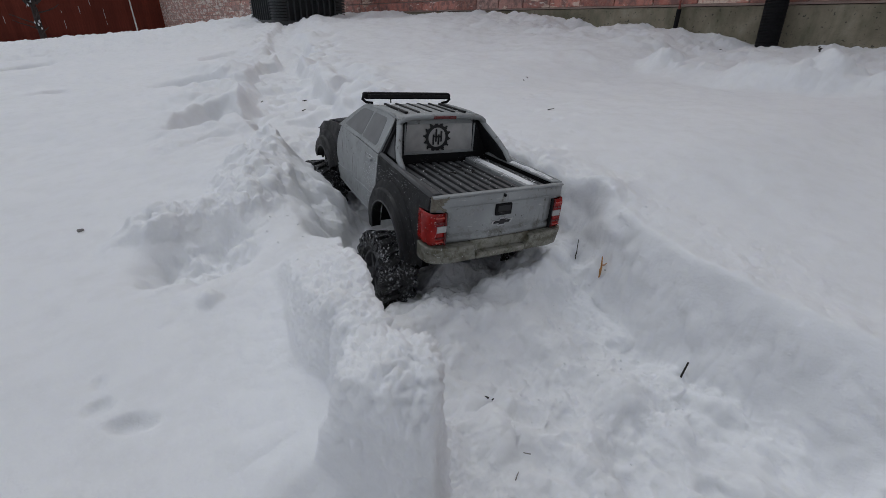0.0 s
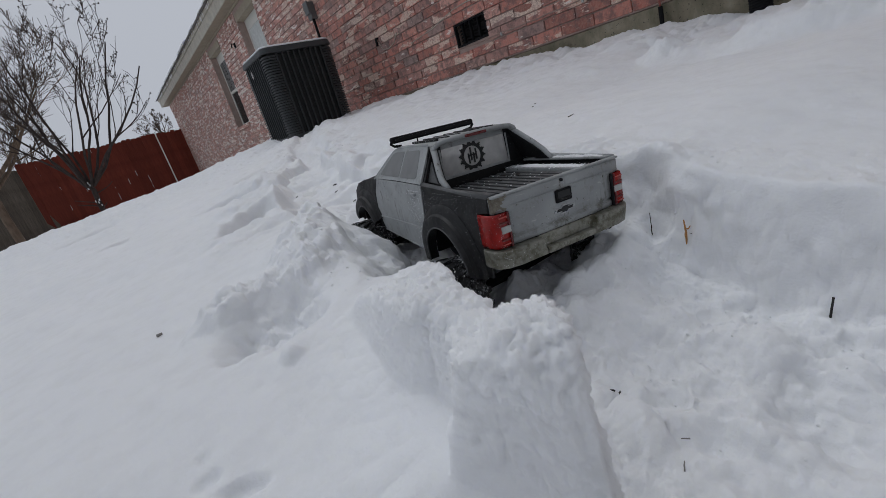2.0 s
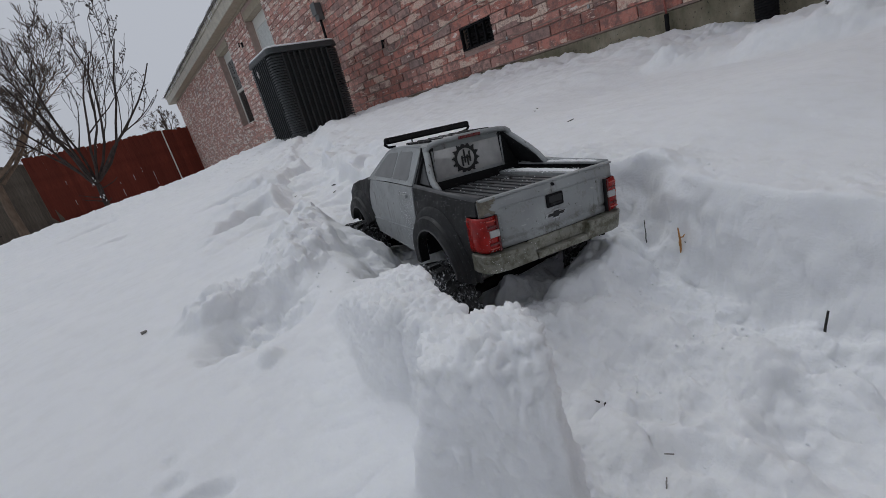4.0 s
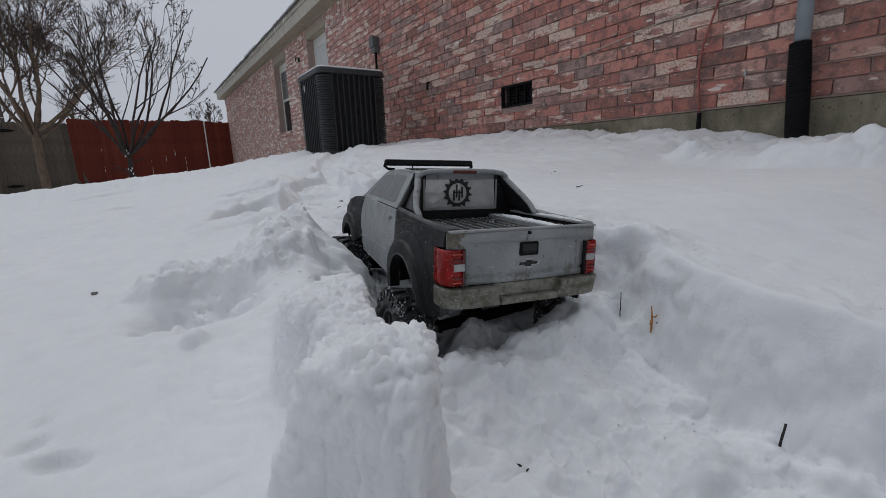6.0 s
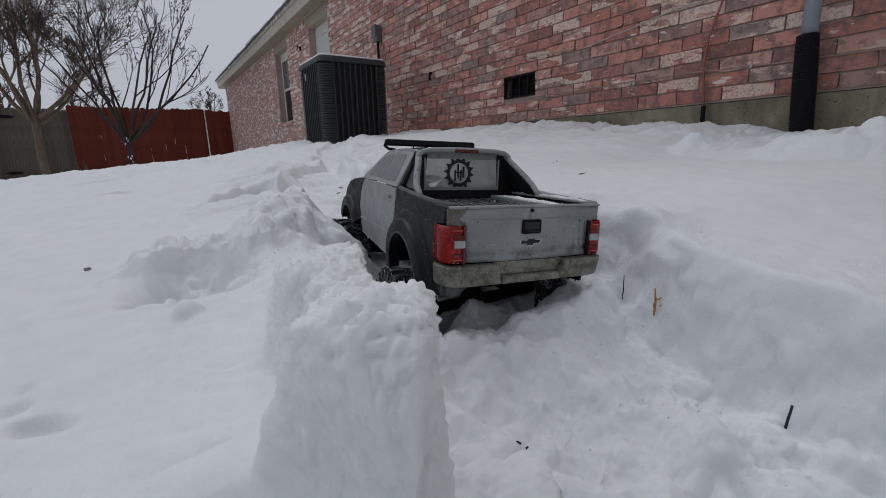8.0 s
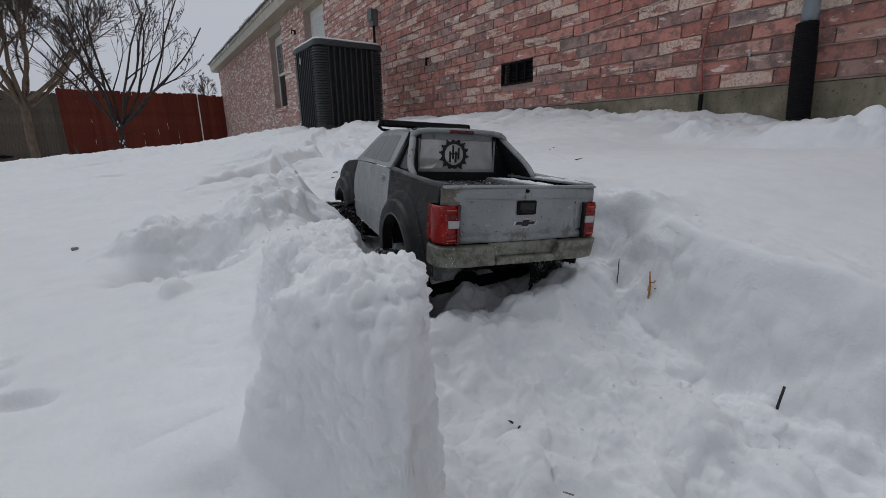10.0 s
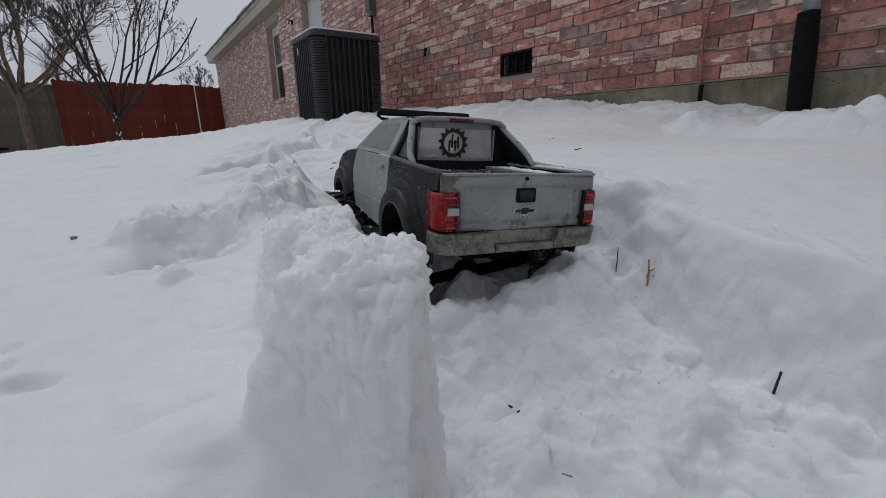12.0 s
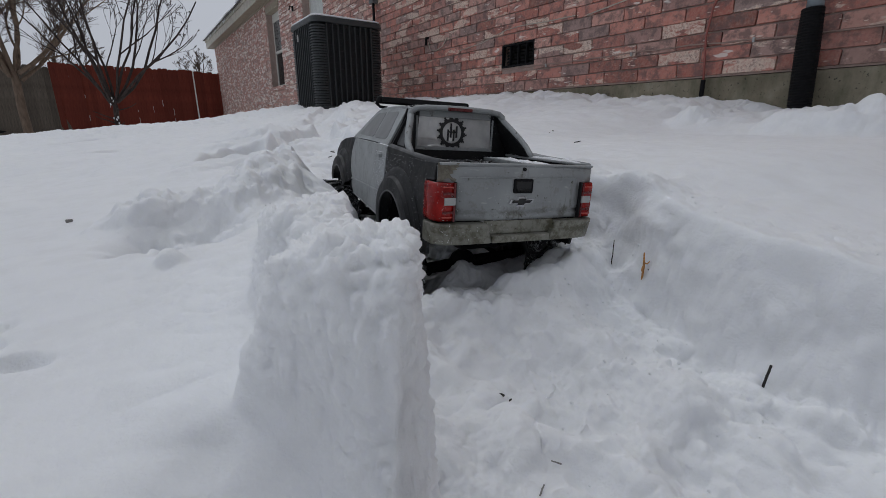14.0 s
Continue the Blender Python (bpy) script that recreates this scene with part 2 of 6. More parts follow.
SHINGLE = plain("roof_shingle", (0.13, 0.12, 0.11), 0.95, spread=0.3, scale=12, bump=0.5)
AC_SHELL = plain("grey_green_enamel", (0.040, 0.045, 0.046), 0.45, spread=0.12, scale=15)
AC_DARK = plain("condenser_coil", (0.010, 0.011, 0.012), 0.6, spread=0.4, scale=60)
BLACK_PLASTIC = plain("black_plastic", (0.010, 0.010, 0.011), 0.7, spread=0.25, scale=30, spec=0.12)
VENT_DARK = plain("vent_interior", (0.014, 0.013, 0.013), 0.8, spread=0.3, scale=20)
GREY_PVC = plain("grey_pipe", (0.30, 0.34, 0.37), 0.4, spread=0.1, scale=10)
CABLE_CREAM = plain("cream_cable", (0.46, 0.40, 0.34), 0.6, spread=0.2, scale=20)
CABLE_RED = plain("red_cable", (0.32, 0.10, 0.08), 0.55, spread=0.2, scale=20)
CABLE_DARK = plain("brown_cable", (0.34, 0.235, 0.20), 0.6, spread=0.2, scale=20)
STEEL_BOX = plain("grey_enclosure", (0.13, 0.135, 0.135), 0.5, 0.2, spread=0.15, scale=25)
PRIMER = primer_material("grey_shell_paint", (0.335, 0.35, 0.352), (0.44, 0.44, 0.43), (0.15, 0.142, 0.115))
TAILGATE_PAINT = primer_material("grimy_tailgate_paint", (0.325, 0.34, 0.342), (0.48, 0.48, 0.47), (0.15, 0.14, 0.10), 0.4, -0.046)
TAN_BUMPER = primer_material("dusty_bumper_paint", (0.25, 0.248, 0.21), (0.38, 0.37, 0.33), (0.085, 0.078, 0.046), grime=0.85)
BLACK_PAINT = primer_material("black_shell_paint", (0.009, 0.0093, 0.010), (0.07, 0.07, 0.07), (0.024, 0.023, 0.021), 0.30)
DUSTY_HIGHLIT_BLACK = primer_material("dusty_highlit_black_paint", (0.085, 0.087, 0.090), (0.20, 0.20, 0.20), (0.10, 0.095, 0.085), 0.4)
RUBBER = rubber_material()
RIM_GREY = plain("wheel_plastic", (0.10, 0.10, 0.105), 0.4, 0.3, spread=0.2, scale=60)
CHIPPED = primer_material("chipped_tan_paint", (0.21, 0.195, 0.155), (0.33, 0.31, 0.26), (0.10, 0.085, 0.06), grime=0.8)
TAIL_RED = plain("red_lens", (0.30, 0.012, 0.010), 0.22, spread=0.6, scale=75, spec=0.3)
BRIGHT_RED = plain("pale_red_highlight", (0.55, 0.10, 0.08), 0.3, spread=0.3, scale=150)
DARK_RED = plain("dark_red_lens", (0.13, 0.010, 0.010), 0.3, spread=0.2, scale=110)
LENS_WHITE = plain("clear_lens", (0.42, 0.42, 0.41), 0.25, spread=0.1, scale=120)
CHROME = plain("worn_chrome", (0.45, 0.45, 0.46), 0.3, 0.9, spread=0.15, scale=150)
SHELL_GLASS = glass_material("frosted_shell_window", (0.72, 0.71, 0.69), 0.46)
WINDSCREEN = glass_material("clear_shell_window", (0.45, 0.44, 0.42), 0.78)
SCREENED = plain("screened_window_glass", (0.10, 0.105, 0.105), 0.3, spread=0.3, scale=8)
SIDE_GLASS = glass_material("dusty_side_window", (0.20, 0.205, 0.205), 0.02, 0.4)
BED_PLASTIC = plain("dusty_bed_liner", (0.075, 0.077, 0.079), 0.45, spread=0.5, scale=60)
DECAL = plain("black_decal", (0.010, 0.010, 0.011), 0.5, spread=0.2, scale=80)
TWIG = plain("wet_twig", (0.022, 0.018, 0.015), 0.7, spread=0.4, scale=150, bump=0.4)
DRY_LEAF = plain("dry_orange_leaf", (0.42, 0.20, 0.06), 0.7, spread=0.4, scale=300)
LEAF = plain("dead_leaf", (0.24, 0.225, 0.21), 0.8, spread=0.4, scale=120)


# ---- mesh helpers ----
def part(name, bm, material, parent=None, label="", smooth=False, bevel=0.0, segments=2, angle=35):
    """Links a bmesh as one mesh object under a thing or a part."""
    data = bpy.data.meshes.new(name)
    bmesh.ops.recalc_face_normals(bm, faces=bm.faces)
    bm.to_mesh(data)
    bm.free()
    data.materials.append(material)
    ob = new(name, data)
    if smooth:
        data.shade_smooth()
    if bevel:
        mod = ob.modifiers.new("edge", "BEVEL")
        mod.width, mod.segments, mod.limit_method, mod.angle_limit = bevel, segments, "ANGLE", radians(angle)
        data.shade_smooth()
        mod.harden_normals = True
    if parent is not None:
        ob.parent = parent
    if label:
        ob["label"] = label
    return ob


def empty(name, m, label, category, group="", kind=""):
    ob = new(name)
    ob.empty_display_size = 0.05
    ob.matrix_world = m
    return tagged(ob, label, category, group, kind)


def box(bm, x0, x1, y0, y1, z0, z1, m=None):
    corners = [(x, y, z) for z in (z0, z1) for y in (y0, y1) for x in (x0, x1)]
    v = [bm.verts.new(m @ Vector(c) if m else c) for c in corners]
    for q in ((0, 2, 3, 1), (4, 5, 7, 6), (0, 1, 5, 4), (2, 6, 7, 3), (0, 4, 6, 2), (1, 3, 7, 5)):
        bm.faces.new([v[i] for i in q])
    return v


def boxed(*bounds, m=None):
    bm = bmesh.new()
    box(bm, *bounds, m=m)
    return bm


def tube(bm, points, radii, sides=8, close=True):
    """A tube along points; radii is one number or one for each point."""
    if isinstance(radii, (int, float)):
        radii = [radii] * len(points)
    points = [Vector(p) for p in points]
    rings, side = [], None
    for i, p in enumerate(points):
        way = (points[min(i + 1, len(points) - 1)] - points[max(i - 1, 0)]).normalized()
        if side is None:
            side = way.orthogonal().normalized()
        side = (side - way * side.dot(way)).normalized()
        up = way.cross(side)
        rings.append([bm.verts.new(p + radii[i] * (math.cos(a) * side + math.sin(a) * up)) for a in (2 * math.pi * k / sides for k in range(sides))])
    for a, b in zip(rings, rings[1:]):
        for k in range(sides):
            bm.faces.new((a[k], a[(k + 1) % sides], b[(k + 1) % sides], b[k]))
    if close and sides > 2:
        bm.faces.new(rings[0][::-1])
        bm.faces.new(rings[-1])
    return bm


def tubed(points, radii, sides=8):
    return tube(bmesh.new(), points, radii, sides)


def lathe(bm, profile, sides=32, axis="y"):
    """Turns a closed profile of (radius, along) about an axis."""
    rings = []
    for k in range(sides):
        a = 2 * math.pi * k / sides
        ring = []
        for r, s in profile:
            c = (r * math.cos(a), s, r * math.sin(a)) if axis == "y" else (r * math.cos(a), r * math.sin(a), s)
            ring.append(bm.verts.new(c))
        rings.append(ring)
    n = len(profile)
    for k in range(sides):
        a, b = rings[k], rings[(k + 1) % sides]
        for i in range(n):
            bm.faces.new((a[i], a[(i + 1) % n], b[(i + 1) % n], b[i]))
    return bm


def prism(outline, depth, place):
    """Extrudes a 2D outline by depth; place(u, v, d) gives the 3D point."""
    bm = bmesh.new()
    near = [bm.verts.new(place(u, v, 0.0)) for u, v in outline]
    far = [bm.verts.new(place(u, v, depth)) for u, v in outline]
    bm.faces.new(near)
    bm.faces.new(far[::-1])
    for i in range(len(outline)):
        j = (i + 1) % len(outline)
        bm.faces.new((near[i], far[i], far[j], near[j]))
    return bm


def sheet(rows, thick):
    """A bent panel from a grid of points, given a thickness along -normal by offset."""
    bm = bmesh.new()
    top = [[bm.verts.new(p) for p in row] for row in rows]
    for a, b in zip(top, top[1:]):
        for i in range(len(a) - 1):
            bm.faces.new((a[i], a[i + 1], b[i + 1], b[i]))
    bmesh.ops.recalc_face_normals(bm, faces=bm.faces)
    bmesh.ops.solidify(bm, geom=bm.faces[:], thickness=thick)
    return bm


def value_noise(x, y, seed):
    """Smooth noise from -1 to 1 on arrays."""
    xi, yi = np.floor(x).astype(np.int64), np.floor(y).astype(np.int64)
    fx, fy = x - xi, y - yi
    fx, fy = fx * fx * fx * (fx * (6 * fx - 15) + 10), fy * fy * fy * (fy * (6 * fy - 15) + 10)

    def corner(i, j):
        h = (i * 374761393 + j * 668265263 + seed * 974634777) & 0xFFFFFFFF
        h = ((h ^ (h >> 13)) * 1274126177) & 0xFFFFFFFF
        return ((h ^ (h >> 16)) & 0xFFFF) / 32767.5 - 1.0

    a, b = corner(xi, yi), corner(xi + 1, yi)
    c, d = corner(xi, yi + 1), corner(xi + 1, yi + 1)
    return (a + (b - a) * fx) * (1 - fy) + (c + (d - c) * fx) * fy


def fbm(x, y, scale, octaves, seed, gain=0.5):
    total, amp = 0.0, 1.0
    for k in range(octaves):
        c, s = math.cos(0.7 * k), math.sin(0.7 * k)
        total = total + amp * value_noise((x * c - y * s) * scale + 17.3 * k, (x * s + y * c) * scale - 9.1 * k, seed + k)
        scale, amp = scale * 2.03, amp * gain
    return total


def value_noise3(p, scale, seed):
    """Smooth noise from -1 to 1 at rows of 3D points."""
    q = p * scale
    i = np.floor(q).astype(np.int64)
    f = q - i
    f = f * f * f * (f * (6 * f - 15) + 10)
    total = 0.0
    for dx in (0, 1):
        for dy in (0, 1):
            for dz in (0, 1):
                h = ((i[:, 0] + dx) * 374761393 + (i[:, 1] + dy) * 668265263 + (i[:, 2] + dz) * 2147483647 + seed * 974634777) & 0xFFFFFFFF
                h = ((h ^ (h >> 13)) * 1274126177) & 0xFFFFFFFF
                v = ((h ^ (h >> 16)) & 0xFFFF) / 32767.5 - 1.0
                w = (f[:, 0] if dx else 1 - f[:, 0]) * (f[:, 1] if dy else 1 - f[:, 1]) * (f[:, 2] if dz else 1 - f[:, 2])
                total = total + v * w
    return total


def step(a, b, v):
    t = np.clip((v - a) / (b - a), 0, 1)
    return t * t * (3 - 2 * t)


# ---- snow-covered ground ----
WALL_X = 2.9
SNOW_AT_WALL = ((-60, 0.255), (1.00, 0.258), (1.30, 0.322), (1.45, 0.326), (1.95, 0.335), (2.5, 0.388), (3.2, 0.402), (4.6, 0.43), (5.6, 0.42), (7.0, 0.35), (9.0, 0.26), (11.0, 0.18), (14.5, 0.05), (18.0, -0.06), (60, -0.10))
RUT_LEFT = ((-0.5, -0.05), (-0.05, 0.09), (0.10, 0.166), (0.15, 0.204), (0.19, 0.244), (0.212, 0.259), (0.235, 0.252), (0.25, 0.249), (0.28, 0.260), (0.307, 0.271), (0.36, 0.285), (0.42, 0.297), (0.46, 0.316), (0.60, 0.362), (0.72, 0.402), (0.84, 0.420), (0.95, 0.43), (1.1, 0.475), (1.3, 0.56))
RUT_RIGHT = ((-0.5, 0.66), (0.0, 0.602), (0.2, 0.606), (0.245, 0.619), (0.32, 0.638), (0.364, 0.652), (0.45, 0.646), (0.60, 0.660), (0.85, 0.71), (1.3, 0.80))
RUT_FLOOR = ((-0.5, -0.02), (0.1, -0.005), (0.2, 0.0), (0.28, 0.006), (0.33, 0.024), (0.36, 0.031), (0.385, 0.032), (0.41, 0.029), (0.45, 0.034), (0.5, 0.015), (0.6, 0.02), (0.9, 0.045), (1.3, 0.075))
RUT_SLOPE = ((-0.5, 0.12), (0.0, 0.080), (0.10, 0.066), (0.20, 0.060), (0.25, 0.056), (0.30, 0.048), (0.60, 0.048), (1.3, 0.085))
BERM_LEFT = ((-0.2, 0.40), (0.0, 0.300), (0.12, 0.240), (0.155, 0.224), (0.20, 0.203), (0.232, 0.190), (0.246, 0.206), (0.262, 0.216), (0.282, 0.220), (0.300, 0.215), (0.33, 0.218), (0.36, 0.226), (0.44, 0.238), (0.52, 0.245))
BERM_TOP = ((-0.3, 0.05), (0.0, 0.055), (0.10, 0.066), (0.135, 0.080), (0.155, 0.108), (0.17, 0.136), (0.18, 0.152), (0.196, 0.160), (0.215, 0.159), (0.235, 0.150), (0.255, 0.145), (0.28, 0.149), (0.307, 0.155), (0.35, 0.146), (0.40, 0.132), (0.44, 0.116), (0.48, 0.09), (0.52, 0.06))
TRACK = ((0.85, 0.51), (1.26, 0.565), (1.4, 0.61), (1.9, 0.80), (2.3, 0.98), (3.1, 1.28), (3.8, 1.57), (4.5, 1.86))


def along(table, v):
    return np.interp(v, [a for a, _ in table], [b for _, b in table])


def mound(x, y, cx, cy, rx, ry, turn, height, sharp=1.6):
    c, s = math.cos(radians(turn)), math.sin(radians(turn))
    u, v = ((x - cx) * c + (y - cy) * s) / rx, (-(x - cx) * s + (y - cy) * c) / ry
    return height * np.exp(-((u * u + v * v) ** sharp))


def snow_field(x, y):
    """Height of the snow and how broken up it is: a lawn rising to the house, the rut dug by the truck, berms and older tracks."""
    base = 0.081 + 0.09 * np.clip(x, -30, WALL_X) - 0.002 * np.clip(y, -30, 30)
    lift = along(SNOW_AT_WALL, y) - (0.081 + 0.09 * WALL_X - 0.002 * y)
    base = base + lift * step(0.5, 2.0, x)
    # the lawn swells to a low crest and falls away behind it towards the fence
    away = np.hypot(x - 0.15, y)
    base = base + 0.047 * np.exp(-(((away - 6.0) / 2.3) ** 2)) * step(1.5, 3.0, y) * (1 - step(1.8, 2.8, x)) - 0.30 * step(6.8, 12.5, y) * (1 - step(1.2, 2.6, x))
    base = base + (0.020 * np.abs(fbm(x, y, 5.0, 3, 18)) + 0.014 * np.abs(fbm(x, y, 13.0, 2, 19)) - 0.008) * step(3.0, 4.4, away) * (1 - step(9.0, 11.0, away)) * (1 - step(2.0, 2.6, x))
    base = base - 0.056 * (1 - step(-0.10, 0.40, y)) * step(0.35, 0.66, x) * (1 - step(1.0, 2.4, x))
    base = base - 0.004 * (1 - step(0.1, 0.5, x)) * (1 - step(1.0, 3.0, y))
    base = base + 0.008 * fbm(x, y, 1.3, 3, 11) + (0.004 - 0.0022 * (1 - step(0.3, 0.8, y)) * (1 - step(0.3, 0.5, x))) * fbm(x, y, 6.0, 3, 12) + 0.0014 * fbm(x, y, 22.0, 3, 16) + 0.007 * step(0.8, 1.6, y) * fbm(x, y, 8.0, 3, 17)
    base = base + step(1.5, 2.6, x) * (0.026 * fbm(x, y, 2.6, 4, 13) + 0.016 * np.abs(fbm(x, y, 6.0, 3, 15)) + 0.006 * fbm(x, y, 15.0, 3, 14) + 0.009 * np.abs(fbm(x, y, 27.0, 2, 20)) * step(2.0, 2.6, x))
    wob = 0.012 * fbm(x, y, 14.0, 3, 21)
    fine = 0.006 * fbm(x, y, 45.0, 3, 22)

    base = base - mound(x, y, 0.68, 0.27, 0.16, 0.20, 0, 0.010, 1.5)

    base = base - mound(x, y, 1.78, 4.55, 0.50, 0.32, 30, 0.045, 1.4)

    # lumpy footprints and wheel tracks that lead up to the house
    off = np.abs(x - along(TRACK, y) + 0.05 * fbm(x, y, 3.0, 2, 31) + 0.018 * fbm(x, y, 11.0, 2, 35))
    far_end = 1 - step(4.3, 4.9, y)
    strip = (1 - step(0.080, 0.118, off)) * step(0.90, 1.15, y) * far_end * (1 - 0.4 * step(2.2, 3.0, y))
    rough = (1 - step(0.22, 0.40, off)) * step(0.8, 1.2, y) * far_end
    lump = np.abs(fbm(x, y, 5.0, 3, 32))
    base = base - 0.058 * strip + rough * (0.022 * lump + 0.015 * np.abs(fbm(x, y, 12.0, 3, 33)) - 0.009)
    # deep footprints beside the track
    prints = mound(x, y, 0.47, 1.97, 0.155, 0.085, -50, 0.050, 3.4) + mound(x, y, 0.365, 1.285, 0.120, 0.062, 50, 0.054, 3.6) + mound(x, y, 0.80, 2.75, 0.16, 0.10, 40, 0.040, 2.6) + mound(x, y, 0.83, 1.42, 0.07, 0.06, 20, 0.026, 2.4)
    prints = prints + mound(x, y, -0.10, 3.45, 0.16, 0.07, 20, 0.045, 2.6) + mound(x, y, 0.05, 2.25, 0.06, 0.025, 15, 0.016, 2.4) + mound(x, y, -0.02, 4.1, 0.18, 0.09, 0, 0.045, 2.6)
    base = base - prints + mound(x, y, 0.59, 2.13, 0.17, 0.07, -55, 0.030) + mound(x, y, 0.50, 1.42, 0.09, 0.05, 52, 0.024) + mound(x, y, 0.28, 1.06, 0.10, 0.05, 20, 0.012)
    # dents of snow balls beside the truck, drifts before the house wall
    spots = random.Random(61)
    for k in range(34):
        f = spots.random()
        r = spots.uniform(0.006, 0.016)
        base = base - mound(x, y, 0.80 + 0.55 * f + spots.gauss(0, 0.07), 0.52 + 0.62 * f + spots.gauss(0, 0.09), r, r * spots.uniform(0.6, 1.2), spots.uniform(0, 180), 0.35 * r, 1.5)
    drifts = mound(x, y, 1.95, 0.52, 0.11, 0.19, 10, 0.062, 1.8) + mound(x, y, 2.02, 0.93, 0.11, 0.17, -15, 0.046, 1.8) + mound(x, y, 2.05, 0.12, 0.20, 0.24, 0, 0.070, 1.5) + mound(x, y, 2.30, 1.25, 0.10, 0.16, 0, 0.030) - mound(x, y, 1.78, 0.72, 0.10, 0.05, 70, 0.022)
    base = base + drifts * (1 + 0.5 * fbm(x, y, 9.0, 3, 37)) + np.clip(drifts / 0.04, 0, 1) * 0.010 * np.abs(fbm(x, y, 20.0, 3, 38))
    rough = np.clip(np.maximum(rough, prints / 0.02), 0, 1)

    # heap thrown up beside the truck's flank, with a hollow before it
    heap = mound(x, y, 0.325, 0.755, 0.15, 0.062, 62, 0.036, 1.3) + mound(x, y, 0.165, 0.645, 0.058, 0.036, 12, 0.031, 2.4)
    heap = heap + mound(x, y, 0.40, 0.87, 0.055, 0.045, 60, 0.020) + mound(x, y, 0.290, 0.645, 0.075, 0.045, 30, 0.022, 2.2)
    hollow = mound(x, y, 0.183, 0.545, 0.062, 0.056, 8, 0.027, 2.6)
    churn = np.clip(heap / 0.018 + hollow / 0.02, 0, 1)
    base = base + heap - hollow + churn * (0.55 * wob + 0.9 * fine + 0.010 * np.abs(fbm(x, y, 26.0, 3, 36)) - 0.004)
    base = base - mound(x, y, 0.097, 0.336, 0.0155, 0.0075, -36, 0.0075, 2.8) - mound(x, y, 0.080, 0.367, 0.009, 0.008, -50, 0.006, 2.6) - mound(x, y, 0.082, 0.394, 0.0045, 0.008, 10, 0.004, 2.4)
    base = base + 0.0020 * np.abs(fbm(x, y, 38.0, 3, 39)) * step(0.10, 0.16, x) * (1 - step(0.25, 0.35, x)) * (1 - step(0.46, 0.56, y))
    base = base + mound(x, y, 0.171, 0.443, 0.010, 0.009, 0, 0.009, 2.0) - mound(x, y, 0.165, 0.215, 0.012, 0.009, 30, 0.004)

    # long berm that the wheel cut, sheer towards the rut
    sway = 0.006 * fbm(x, y, 9.0, 2, 44)
    left, right = along(BERM_LEFT, y) + 0.7 * sway, along(RUT_LEFT, y) - 0.006 + 0.6 * sway
    crest = along(BERM_TOP, y) - 0.004 + 0.3 * wob + 0.003 * fbm(x, y, 24.0, 2, 41)
    crest = crest - 4.0 * np.clip(np.abs(x - 0.5 * (left + right)) - 0.006, 0, 1) ** 2
    on = step(-0.011, 0.007, x - left) * step(-0.014, 0.002, right - x) * (1 - step(0.44, 0.50, y + wob))
    plain_level = base
    base = np.where(crest > base, base + (crest - base) * on, base)

    base = base - mound(x, y, 0.190, 0.145, 0.050, 0.062, 25, 0.050, 1.3)

    # the rut itself
    left_edge = step(0.0, 0.014, x - right) * (1 - step(0.46, 0.56, y)) + step(-0.045, 0.05, x - right + 1.2 * wob) * step(0.46, 0.56, y)
    scallop = 0.008 * fbm(x, y, 7.0, 1, 45)
    right_edge = step(0.0, 1.0, (along(RUT_RIGHT, y) + 0.15 * wob + 0.8 * sway + scallop - x) / along(RUT_SLOPE, y))
    right_edge = 1 - (1 - right_edge) ** 1.3
    ends = step(-0.45, -0.2, y) * (1 - step(1.0, 1.3, y))
    clods = 0.012 * np.abs(fbm(x, y, 13.0, 3, 51)) + 0.7 * fine + 0.006 * fbm(x, y, 30.0, 2, 52)
    floor_z = along(RUT_FLOOR, y) + clods - 0.010 + 0.10 * np.clip(x - 0.60, 0, 0.1)
    floor_z = floor_z + mound(x, y, 0.50, 0.335, 0.05, 0.03, -20, 0.018) + mound(x, y, 0.455, 0.30, 0.06, 0.03, -40, 0.012)
    floor_z = floor_z + mound(x, y, 0.57, 0.375, 0.075, 0.05, 10, 0.026) + mound(x, y, 0.47, 0.22, 0.05, 0.10, -20, 0.012) + 1.3 * np.clip(x - 0.575, 0, 0.045) * step(0.24, 0.30, y) * (1 - 0.8 * step(0.31, 0.345, y))
    floor_z = floor_z + mound(x, y, 0.395, 0.70, 0.10, 0.042, 80, 0.045, 1.5)
    floor_z = floor_z - mound(x, y, 0.43, 0.14, 0.05, 0.03, 20, 0.014) - mound(x, y, 0.37, 0.47, 0.05, 0.06, 80, 0.035)
    # the snow breaks off to a hollow under the truck's tail
    brink = along(((0.30, 0.385), (0.40, 0.378), (0.47, 0.372), (0.52, 0.350), (0.56, 0.338)), x) + 0.5 * wob + 0.8 * fine
    under = step(0.300, 0.350, x) * (1 - step(0.530, 0.556, x)) * (1 - step(0.62, 0.80, y))
    floor_z = floor_z + under * (0.004 * np.exp(-(((y - brink + 0.012) / 0.014) ** 2)) - 0.007 * step(0.0, 0.018, y - brink))
    # a ledge half way up the bank, with a groove along its foot
    floor_z = floor_z + mound(x, y, 0.590, 0.235, 0.075, 0.015, 72, 0.016, 1.4) - mound(x, y, 0.557, 0.215, 0.080, 0.011, 76, 0.006, 1.4)
    dug = left_edge * right_edge * ends
    # rim of thrown snow on the far side of the rut
    rim = np.exp(-(((x - along(RUT_RIGHT, y) - 0.015) / 0.05) ** 2)) * step(0.28, 0.36, y) * (1 - step(0.75, 1.0, y))
    base = base + rim * (0.002 + 0.4 * wob + 0.3 * fine + 0.008 * np.abs(fbm(x, y, 18.0, 2, 53)))
